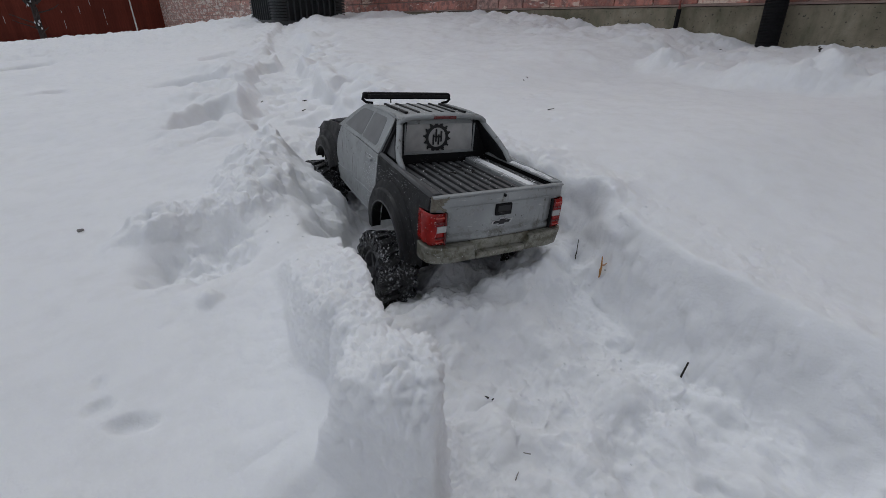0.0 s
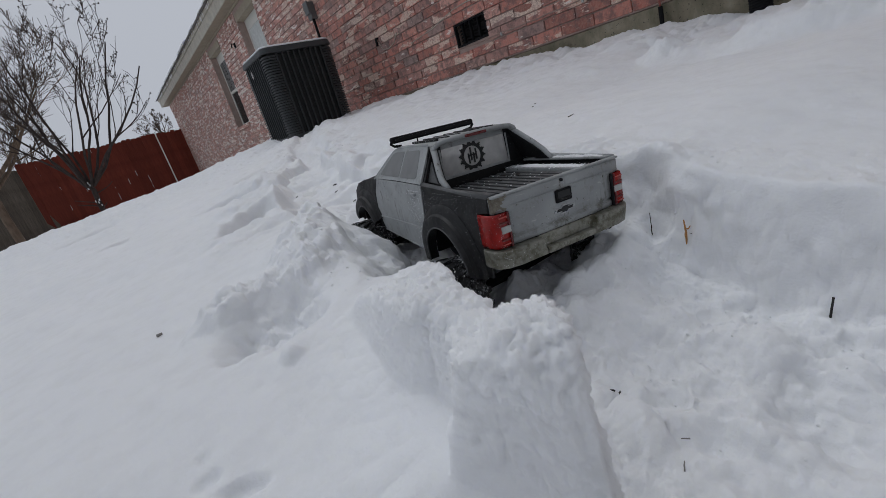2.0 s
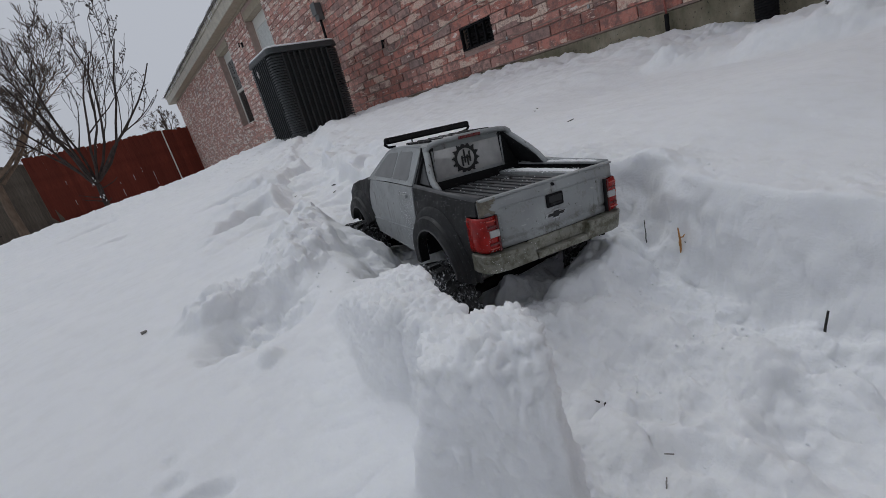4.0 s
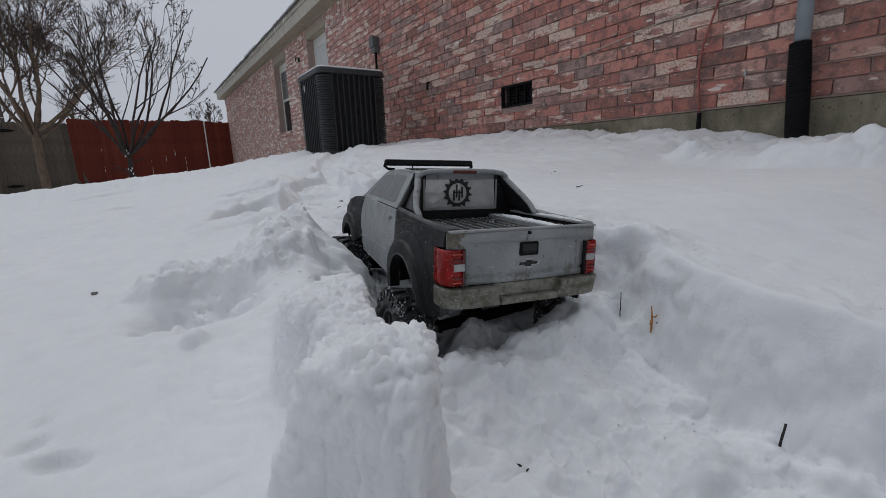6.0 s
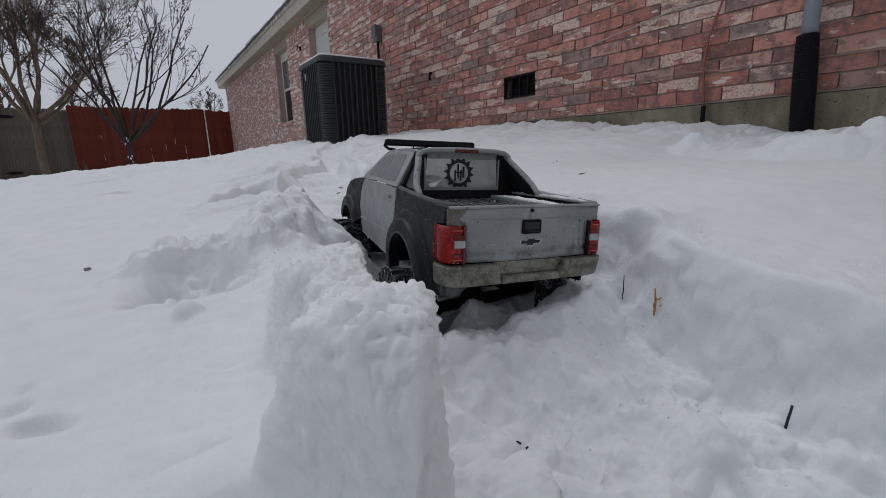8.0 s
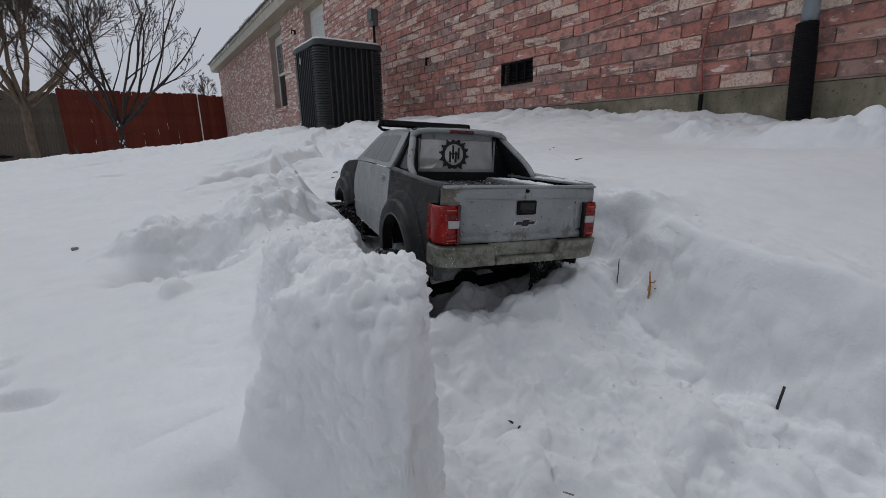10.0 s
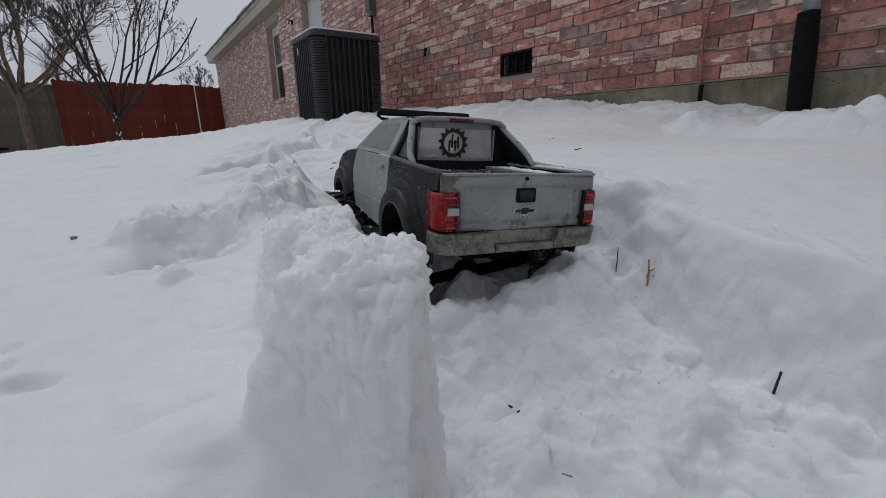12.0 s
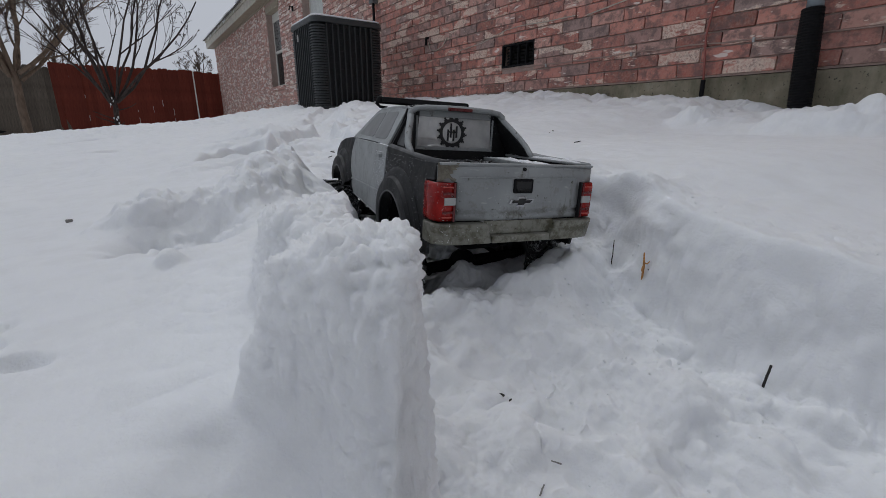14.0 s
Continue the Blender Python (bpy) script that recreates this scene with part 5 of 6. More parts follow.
REAR_AXLE, FRONT_AXLE, ARCH_Z, ARCH_R = 0.106, 0.412, -0.088, 0.050
for side in (1, -1):
    # bed flank with its wheel arch
    outline = [(0.004, 0.0), (0.05, 0.002), (0.10, 0.005), (0.157, 0.008), (0.160, -0.03), (0.163, -0.088)]
    outline += arc(REAR_AXLE, ARCH_Z, ARCH_R, 0, 180)[0:] + [(0.045, -0.092), (0.020, -0.090), (0.016, -0.056), (0.023, -0.053), (0.023, -0.017), (0.004, -0.015)]
    part("bed_side", side_panel(outline, side), BLACK_PAINT, truck, "black painted bed side with wheel arch", bevel=0.0012)
    for ax, mat, lab in ((REAR_AXLE, BLACK_PAINT, "bulging black wheel-arch flare"), (FRONT_AXLE, BLACK_PAINT, "bulging black wheel-arch flare")):
        bm = bmesh.new()
        rows = []
        out, grow_r, spread = (1.05, 1.06, 26) if ax > 0.3 else (1.0, 1.0, -4)
        for x, z in arc(ax, ARCH_Z, grow_r, spread, 180 - spread, 22):
            dx, dz = x - ax, z - ARCH_Z
            ring = []
            for rr, yy in ((0.0490, -0.003), (0.0490, 0.0100 * out), (0.0545, 0.0108 * out), (0.0635, 0.0095 * out), (0.0655, 0.0055), (0.0720, 0.0040), (0.0760, 0.0002)):
                zz = ARCH_Z + dz * rr
                ring.append((ax + dx * rr * 1.02, side * (flank(zz) + yy), zz))
            rows.append(ring)
        flare = part("fender_flare", sheet(rows, 0.0016), mat, truck, lab, bevel=0.0006, angle=30)
        # the highlight along the arch edge is painted as a greyer tube
        lip = [ring[1] for ring in rows]
        part("flare_lip", tubed(lip, 0.0011, 6), DUSTY_HIGHLIT_BLACK, flare, "edge of the arch with its highlight put into a paler colour", smooth=True)
    for ax, r in ((REAR_AXLE, 0.0525), (FRONT_AXLE, 0.0560)):
        liner = sheet([[(x, side * y, z) for y in (0.040, 0.060, 0.0865)] for x, z in arc(ax, ARCH_Z, r, 4, 176, 16)], 0.0012)
        part("wheel_liner", liner, BLACK_PLASTIC, truck, "black inner wheel arch")
    # cab door and front wing
    door = part("door", side_panel([(0.1585, 0.008), (0.23, 0.0105), (0.338, 0.0125), (0.350, -0.01), (0.352, -0.035), (0.347, -0.062), (0.341, -0.074), (0.20, -0.084), (0.166, -0.088), (0.162, -0.04)], side),
                PRIMER, truck, "grey door with frost and scuffs", bevel=0.0015)
    part("door_crease", boxed(0.17, 0.345, -0.0012, 0.0012, -0.052, -0.049, m=Matrix.Translation((0, side * (flank(-0.05) + 0.0002), 0))), PRIMER, door, bevel=0.0006)
    part("door_edge", tubed([(x, side * (flank(z) + 0.0002), z) for x, z in ((0.341, -0.074), (0.27, -0.079), (0.20, -0.084), (0.166, -0.088), (0.162, -0.04), (0.159, 0.006))], 0.0009, 6), PRIMER, door, "scuffed pale door edge", smooth=True)
    part("door_handle", boxed(0.178, 0.196, -0.003, 0.003, -0.006, -0.002, m=Matrix.Translation((0, side * (flank(-0.004) + 0.001), 0))), PRIMER, door, "moulded grey handle", bevel=0.001)
    wing = [(0.3385, 0.0125), (0.36, 0.013), (0.40, 0.010), (0.445, 0.002), (0.468, -0.012), (0.476, -0.035), (0.474, -0.062), (0.4635, -0.070)] + arc(FRONT_AXLE, ARCH_Z, 0.0555, 18, 162) + [(0.355, -0.071), (0.3490, -0.066), (0.3535, -0.035), (0.3515, -0.01)]
    part("front_wing", side_panel(wing, side), BLACK_PAINT, truck, "black front wing", bevel=0.0015)
    # greenhouse: pillars, rail and panes
    top = lambda x: 0.0525 + 0.002 * math.sin(math.pi * (x - 0.15) / 0.13)
    pillar = lambda pts, r, name, mat: part(name, tubed([(x, side * (flank(z) - 0.002), z) for x, z in pts], r, 8), mat, truck, smooth=True)
    cab = [(0.1585, 0.0095), (0.25, 0.0122), (0.347, 0.0130), (0.326, 0.0255), (0.303, 0.0400), (0.284, 0.0505), (0.268, 0.0548), (0.225, 0.0560), (0.185, 0.0556), (0.166, 0.0535), (0.160, 0.0500)]
    cab_side = part("cab_side", side_panel(cab, side, 0.003, (0.0125, 0.02, 0.028, 0.036, 0.044, 0.050)), PRIMER, truck, "grey cab side, one piece with the pillars", bevel=0.0012)
    pillar([(0.347, 0.0125), (0.326, 0.0255), (0.303, 0.0400), (0.284, 0.0505), (0.268, 0.0545), (0.23, 0.0556), (0.19, 0.0556), (0.166, 0.0535)], 0.0026, "roof_rail", PRIMER)
    for quad in (((0.176, 0.0185), (0.179, 0.0155), (0.232, 0.0165), (0.2345, 0.019), (0.2315, 0.0475), (0.229, 0.0505), (0.186, 0.0505), (0.182, 0.048)),
                 ((0.2395, 0.019), (0.242, 0.0168), (0.318, 0.0185), (0.321, 0.0205), (0.300, 0.0360), (0.282, 0.0475), (0.273, 0.0500), (0.239, 0.0505), (0.2365, 0.048))):
        pane = side_panel(quad, side, 0.002, (0.024, 0.032, 0.040, 0.046))
        bmesh.ops.translate(pane, verts=pane.verts, vec=(0, side * 0.0006, 0))
        part("side_window", pane, SIDE_GLASS, cab_side, "frosted dusty side window", bevel=0.0006)
    filler = prism([(0.152, 0.0085), (0.170, 0.0095), (0.172, 0.0520), (0.160, 0.0500), (0.154, 0.040)], 0.006, lambda u, v, d: (u, side * (flank(v) - 0.0034 - d), v))
    part("rear_pillar", filler, BLACK_PAINT, truck, "black inner rear pillar")
    # sloping sail between the roof and the bed rail
    sail = [(0.160, 0.052), (0.155, 0.0505), (0.143, 0.040), (0.125, 0.0245), (0.110, 0.011), (0.100, 0.003), (0.12, 0.003), (0.158, 0.0075)]
    hole = [(0.156, 0.036), (0.142, 0.0255), (0.125, 0.0095), (0.156, 0.011)]
    bm = prism(sail, 0.004, lambda u, v, d: (u, side * (min(flank(v), 0.087) - 0.008 - d), v))
    part("sail_panel", bm, BLACK_PAINT, truck, "black panel behind the cab", bevel=0.001)
    edge = [(0.172, 0.0535), (0.157, 0.0505), (0.143, 0.040), (0.125, 0.0245), (0.113, 0.0135), (0.104, 0.006), (0.098, 0.002)]
    part("sail_bar", tubed([(x, side * (min(flank(z), 0.086) - 0.006), z) for x, z in edge], [0.0036, 0.0042, 0.0042, 0.0041, 0.0040, 0.0038, 0.0032], 10), PRIMER, truck, "grey sport bar sloping from the roof", smooth=True)
    bm = prism(hole, 0.0015, lambda u, v, d: (u, side * (min(flank(v), 0.087) - 0.0065 - d), v))
    part("quarter_window", bm, BED_PLASTIC, truck, "dark triangular quarter window")
    part("bed_rail", tubed([(0.004, side * 0.0868, 0.0000), (0.08, side * 0.0865, 0.0030), (0.158, side * 0.0858, 0.0080)], 0.0036, 8), DUSTY_HIGHLIT_BLACK if side > 0 else PRIMER, truck, "dusty bed rail", smooth=True)

# bed floor with its ribs, front wall of the bed
part("bed_floor", boxed(0.002, 0.158, -0.082, 0.082, -0.0125, -0.0095), BLACK_PAINT, truck, "dark ribbed bed floor")
for k in range(13):
    y = -0.074 + k * 0.0123
    part("bed_rib", boxed(0.012, 0.150, y - 0.0034, y + 0.0034, -0.0094, -0.0048), BED_PLASTIC, truck, bevel=0.001)
part("wheel_box", boxed(0.012, 0.154, -0.060, -0.041, -0.0094, -0.0012), PRIMER, truck, "frosted grey box along the bed", bevel=0.0012)
for side in (1, -1):
    part("bed_wall", boxed(0.004, 0.158, side * 0.0835 - 0.002, side * 0.0835 + 0.002, -0.0094, 0.0), BLACK_PAINT, truck)
    part("rail_cap", boxed(0.006, 0.157, min(side * 0.0765, side * 0.0875), max(side * 0.0765, side * 0.0875), 0.0002, 0.0030), PRIMER if side < 0 else DUSTY_HIGHLIT_BLACK, truck, bevel=0.001)
part("cab_back", boxed(0.1575, 0.1605, -0.083, 0.083, -0.08, 0.0065), BLACK_PAINT, truck, bevel=0.001)
for side in (1, -1):
    part("window_post", prism([(0.053, 0.0065), (0.084, 0.0065), (0.066, 0.0535), (0.050, 0.0535)], 0.003, lambda u, v, d: (0.1575 + d, side * u, v)), BLACK_PAINT, truck)
part("window_header", boxed(0.1572, 0.1608, -0.0505, 0.0505, 0.0455, 0.0535), PRIMER, truck, bevel=0.001)
hoop = [(0.150, s * y, z) for s, y, z in ((1, 0.0655, 0.0440), (1, 0.0635, 0.0500), (1, 0.0575, 0.0538), (1, 0.045, 0.0556), (1, 0.015, 0.0566), (-1, 0.015, 0.0566), (-1, 0.045, 0.0556), (-1, 0.0575, 0.0538), (-1, 0.0635, 0.0500), (-1, 0.0655, 0.0440))]
part("roof_hoop", tubed(hoop, 0.0036, 10), PRIMER, truck, "grey hoop round the rear window", smooth=True)
for b in ((-0.0545, 0.0545, 0.0055, 0.0095), (-0.0545, -0.0520, 0.0095, 0.0460), (0.0520, 0.0545, 0.0095, 0.0460)):
    part("window_trim", boxed(0.1566, 0.1574, *b), PRIMER, truck, bevel=0.0003)
part("rear_window", boxed(0.1585, 0.1595, -0.0535, 0.0535, 0.006, 0.046), SHELL_GLASS, truck, "frosted rear window with a black gear decal")

# gear-shaped decal on the rear window
decal = bmesh.new()


def decal_ring(r0, r1, count):
    for k in range(count):
        a, b = 2 * math.pi * k / count, 2 * math.pi * (k + 1) / count
        pts = [(r0, a), (r1, a), (r1, b), (r0, b)]
        for x in (0.1574, 0.1580):
            decal.faces.new([decal.verts.new((x, 0.005 + r * math.sin(t), 0.0275 + r * math.cos(t))) for r, t in pts])


decal_ring(0.0132, 0.0172, 36)
for k in range(14):
    t = 2 * math.pi * (k + 0.25) / 14
    m = Matrix.Translation((0.1577, 0.005, 0.0275)) @ Matrix.Rotation(-t, 4, "X")
    box(decal, -0.0003, 0.0003, -0.0024, 0.0024, 0.0168, 0.0188, m=m)
    box(decal, -0.0003, 0.0003, -0.0011, 0.0011, 0.0188, 0.0212, m=m)
for y, z0, z1 in ((0.0055, -0.010, 0.004), (0.0015, -0.006, 0.0115), (-0.0025, -0.010, 0.004), (-0.0065, -0.006, 0.0085)):
    box(decal, 0.1574, 0.1580, 0.005 + y - 0.0012, 0.005 + y + 0.0012, 0.0275 + z0, 0.0275 + z1)
box(decal, 0.1574, 0.1580, -0.002, 0.0115, 0.0275, 0.0295)
part("gear_decal", decal, DECAL, bpy.data.objects["rear_window"], "black gear-shaped sticker")

# roof, windscreen, bonnet, nose
rows = []
for i in range(9):
    x = 0.153 + i * 0.0148
    drop = 0.004 * max(0, (i - 6) / 2) ** 2
    rows.append([(x, 0.0655 * s, 0.0545 + 0.0045 * (1 - s * s) - drop - 0.0012 * (1 if i == 0 else 0)) for s in (-1, -0.8, -0.5, -0.2, 0, 0.2, 0.5, 0.8, 1)])
part("roof", sheet(rows, 0.003), PRIMER, truck, "grey roof skin, frosted", smooth=True)
for k in range(6):
    y = -0.045 + k * 0.018
    part("roof_rib", boxed(0.172, 0.252, y - 0.0022, y + 0.0022, 0.0568, 0.0598), BLACK_PAINT, truck, bevel=0.0008)
part("brake_light", boxed(0.1455, 0.1500, -0.017, 0.017, 0.0535, 0.0575), DARK_RED, truck, "dark red high brake light", bevel=0.001)
part("windscreen", sheet([[(0.279 + f * 0.068, s * (0.0625 + 0.012 * f), 0.0535 - 0.040 * f) for s in (-1, -0.5, 0, 0.5, 1)] for f in (0, 0.5, 1)], 0.0012), WINDSCREEN, truck, "thin clear windscreen")
rows = [[(0.343 + f * 0.125, s * (0.080 - 0.006 * f), 0.0135 - 0.014 * f * f + 0.006 * (1 - s * s)) for s in (-1, -0.8, -0.4, 0, 0.4, 0.8, 1)] for f in (0, 0.25, 0.5, 0.75, 1)]
part("bonnet", sheet(rows, 0.003), BLACK_PAINT, truck, "black bonnet", smooth=True)
part("grille", boxed(0.462, 0.478, -0.078, 0.078, -0.045, -0.004), BLACK_PLASTIC, truck, bevel=0.005)
part("front_bumper", boxed(0.462, 0.488, -0.086, 0.086, -0.074, -0.047), BLACK_PLASTIC, truck, bevel=0.006)
for side in (1, -1):
    part("headlight", boxed(0.458, 0.4795, side * 0.068 - 0.014, side * 0.068 + 0.014, -0.026, -0.010), LENS_WHITE, truck, bevel=0.003)

# light bar on the roof
bar = part("light_bar", boxed(0.2650, 0.2775, -0.0725, 0.0725, 0.0630, 0.0725), BLACK_PLASTIC, truck, "long black roof light bar", bevel=0.0034, segments=3)
for k in range(12):
    y = -0.0605 + k * 0.011
    part("lamp", boxed(0.2777, 0.2785, y - 0.0045, y + 0.0045, 0.0648, 0.0702), LENS_WHITE, bar)
part("bar_top_rim", boxed(0.2630, 0.2652, -0.067, 0.067, 0.0655, 0.0700), BLACK_PAINT, bar)
for side in (1, -1):
    part("bracket", tubed([(0.271, side * 0.0715, 0.067), (0.271, side * 0.0735, 0.063), (0.270, side * 0.068, 0.0585), (0.268, side * 0.058, 0.0575)], 0.0020, 8), BLACK_PLASTIC, bar, smooth=True)
part("bracket", boxed(0.2685, 0.2705, 0.0285, 0.0300, 0.0575, 0.0640), BLACK_PLASTIC, bar)

# tailgate
rows = []
for z in (0.0005, -0.003, -0.010, -0.0165, -0.017, -0.030, -0.042, -0.0445, -0.0475, -0.053):
    wide = 0.0895 if z > -0.0167 else 0.0738
    dent = {-0.0445: 0.0022, 0.0005: 0.0035, -0.003: 0.0}.get(z, 0.0)
    rows.append([(-0.0035 + 0.0060 * (s * wide / 0.09) ** 4 + dent, s * wide, z) for s in (-1, -0.85, -0.6, -0.3, 0, 0.3, 0.6, 0.85, 1)])
tailgate = part("tailgate", sheet(rows, 0.004), TAILGATE_PAINT, truck, "scuffed grey tailgate with chipped corner", smooth=True)
part("tailgate_cap", boxed(-0.0020, 0.0055, -0.0885, 0.0885, -0.0012, 0.0014), TAILGATE_PAINT, tailgate, bevel=0.0015)
part("latch_knob", lathe(bmesh.new(), [(0.0004, -0.0062), (0.0016, -0.0056), (0.0019, -0.0030)], 12), BLACK_PLASTIC, tailgate, "small black knob at the upper edge")
bpy.data.objects["latch_knob"].matrix_local = pose(0, 0, -0.0035, 0, 0, -90)
part("tailgate_crease", boxed(-0.0046, -0.0030, -0.070, 0.070, -0.0124, -0.0114), TAILGATE_PAINT, tailgate, bevel=0.0004)
part("handle_recess", boxed(-0.0062, -0.0030, -0.0112, 0.0112, -0.0268, -0.0128), BLACK_PLASTIC, tailgate, "black tailgate handle surround", bevel=0.0026, segments=3)
part("handle", boxed(-0.0072, -0.0058, -0.0078, 0.0078, -0.0246, -0.0222), BLACK_PAINT, tailgate, bevel=0.0005)
part("handle_cup", boxed(-0.0064, -0.0058, -0.0085, 0.0085, -0.0220, -0.0150), DECAL, tailgate)
bow = [(-0.0155, -0.0022), (-0.0128, 0.0024), (-0.0048, 0.0024), (-0.0036, 0.0052), (0.0064, 0.0052), (0.0052, 0.0024), (0.0155, 0.0024), (0.0128, -0.0022), (0.0048, -0.0022), (0.0036, -0.0050), (-0.0064, -0.0050), (-0.0052, -0.0022)]
part("emblem", prism(bow, 0.0014, lambda u, v, d: (-0.0030 - d, -u * 0.98, -0.0352 + v)), CHROME, tailgate, "worn chrome cross-shaped emblem", bevel=0.0003)
part("emblem_fill", prism([(u * 0.78, v * 0.62) for u, v in bow], 0.0004, lambda u, v, d: (-0.00445 - d, -u * 0.98, -0.0352 + v)), DECAL, tailgate)
outline = [(0.0895, 0.0010), (0.0700, 0.0010), (0.0712, -0.0010), (0.0698, -0.0022), (0.0738, -0.0036), (0.0722, -0.0050), (0.0765, -0.0058), (0.0752, -0.0082), (0.0790, -0.0094), (0.0768, -0.0118), (0.0720, -0.0136), (0.0735, -0.0160), (0.0765, -0.0152), (0.0792, -0.0128), (0.0836, -0.0136), (0.0850, -0.0160), (0.0895, -0.0150)]
mud = prism(outline, 0.0007, lambda u, v, d: (-0.0035 + 0.0060 * (u / 0.09) ** 4 - d * 1.3, u, v))
part("chipped_corner", mud, CHIPPED, tailgate, "dull tan chipped paint at the corner")

# tail lights
for side in (1, -1):
    light = new("tail_light")
    light.parent = truck
    rows = []
    for z in (-0.0165, -0.020, -0.030, -0.040, -0.049, -0.0525):
        pull = 0.0012 if z in (-0.0165, -0.0525) else 0.0
        rows.append([(-0.0045 + pull, side * 0.0740, z), (-0.0055 + pull, side * 0.080, z), (-0.0040 + pull, side * 0.0885, z), (0.0010 + pull, side * (0.0928 - pull), z), (0.0090, side * (0.0945 - pull), z), (0.0215, side * (0.0945 - pull), z)])
    part("lens", sheet(rows, 0.003), TAIL_RED, light, "glossy red lens", smooth=True)
    part("reverse_lens", boxed(-0.0069, -0.0050, side * 0.0795 - 0.0056, side * 0.0795 + 0.0056, -0.0372, -0.0300), LENS_WHITE, light, "small white reversing lens", bevel=0.0005)
    for z in (-0.0265, -0.0440):
        part("lens_ridge", boxed(-0.0064, -0.0046, side * 0.0805 - 0.0060, side * 0.0805 + 0.0060, z - 0.0011, z + 0.0011), DARK_RED, light, bevel=0.0004)
    # highlights on the lens, painted as thin strips of paler red
    for z in (-0.0205, -0.0485):
        part("lens_highlight", boxed(-0.0067, -0.0048, side * 0.0815 - 0.0050, side * 0.0815 + 0.0050, z - 0.0005, z + 0.0005), BRIGHT_RED, light, "highlight on the lens, put in as a paler red line")
    part("light_gap", boxed(-0.0052, 0.0005, side * 0.0733 - 0.0006, side * 0.0733 + 0.0006, -0.0530, -0.0160), DECAL, light)
    part("lens_rim", boxed(-0.0064, -0.0042, side * 0.0749 - 0.0009, side * 0.0749 + 0.0009, -0.0525, -0.0165), DARK_RED, light)

# rear bumper: two step blocks and a lower bridge
bumper = new("rear_bumper")
bumper.parent = truck
bumper["label"] = "dusty tan rear bumper with step pads"
for side in (1, -1):
    outline = [(-0.013, 0.034), (-0.013, 0.072), (-0.0095, 0.086), (-0.002, 0.0945), (0.012, 0.0965), (0.022, 0.0950), (0.022, 0.090), (0.004, 0.086), (0.002, 0.034)]
    part("step_block", prism(outline, 0.0205, lambda u, v, d: (u + (0.003 if d > 0 else 0.0), side * (v * (1 if d == 0 else 0.985) + (0.006 if v < 0.04 and d == 0 else 0.0)), -0.0545 - d)), TAN_BUMPER, bumper, bevel=0.002)
part("bridge", prism([(-0.011, -0.034), (-0.011, 0.034), (0.004, 0.034), (0.004, -0.034)], 0.0075, lambda u, v, d: (u, v, -0.0672 - d)), TAN_BUMPER, bumper, bevel=0.0015)
# the recess takes the darker bumper paint for its shade as well as grime
part("plate_recess", boxed(-0.0045, -0.002, -0.041, 0.041, -0.0670, -0.0535), TAN_BUMPER, bumper, "recessed grimy panel, its shade put into the darker paint", bevel=0.001)

# underside
frame_part = part("chassis", boxed(0.07, 0.45, -0.026, 0.026, -0.104, -0.084), BLACK_PLASTIC, truck, "black chassis rails", bevel=0.004)
for side in (1, -1):
    part("frame_rail", boxed(0.055, 0.46, side * 0.030 - 0.003, side * 0.030 + 0.003, -0.100, -0.084), BLACK_PLASTIC, truck, bevel=0.001)


# wheels
def tyre_mesh():
    """Mud tyre: a carcass with chunky staggered lugs."""
    bm = bmesh.new()
    R, W = 0.0535, 0.0235
    lathe(bm, [(0.030, -W * 0.80), (0.036, -W * 0.98), (0.046, -W), (0.0505, -W * 0.86), (0.0512, 0), (0.0505, W * 0.86), (0.046, W), (0.036, W * 0.98), (0.030, W * 0.80)], 40)
    count = 22
    for k in range(count):
        for side in (1, -1):
            a = 2 * math.pi * (k + (0.5 if side > 0 else 0.0)) / count
            m = Matrix.Rotation(-a, 4, "Y") @ Matrix.Translation((0.0515, side * W * 0.52, 0)) @ Matrix.Rotation(radians(24 * side), 4, "X")
            box(bm, -0.002, 0.0042, -W * 0.50, W * 0.52, -0.0034, 0.0034, m=m)
            m = Matrix.Rotation(-a - 0.07, 4, "Y") @ Matrix.Translation((0.0470, side * W * 0.98, 0))
            box(bm, -0.004, 0.006, -0.0018, 0.0018, -0.0030, 0.0030, m=m)
            m = Matrix.Rotation(-a + 0.10, 4, "Y") @ Matrix.Translation((0.0515, side * W * 0.12, 0)) @ Matrix.Rotation(radians(-30 * side), 4, "X")
            box(bm, -0.002, 0.0036, -W * 0.16, W * 0.16, -0.0026, 0.0026, m=m)
    bmesh.ops.recalc_face_normals(bm, faces=bm.faces)
    data = bpy.data.meshes.new("tyre")
    bm.to_mesh(data)
    bm.free()
    data.materials.append(RUBBER)
    return data


def rim_mesh(side):
    bm = bmesh.new()
    W = 0.0235 * side
    lathe(bm, [(0.0305, W * 0.84), (0.0305, -W * 0.8), (0.027, -W * 0.8), (0.026, W * 0.55), (0.0275, W * 0.84)], 28)
    lathe(bm, [(0.0005, W * 0.45), (0.0255, W * 0.45), (0.0255, W * 0.32), (0.0005, W * 0.32)], 24)
    for k in range(6):
        m = Matrix.Rotation(2 * math.pi * k / 6, 4, "Y")
        lo, hi = sorted((W * 0.45, W * 0.66))
        box(bm, 0.006, 0.0262, lo, hi, -0.0032, 0.0032, m=m)
    lo, hi = sorted((W * 0.45, W * 0.80))
    lathe(bm, [(0.0005, lo), (0.008, lo), (0.007, hi), (0.0005, hi)], 14)
    bmesh.ops.recalc_face_normals(bm, faces=bm.faces)
    data = bpy.data.meshes.new("rim")
    bm.to_mesh(data)
    bm.free()
    data.materials.append(RIM_GREY)
    return data


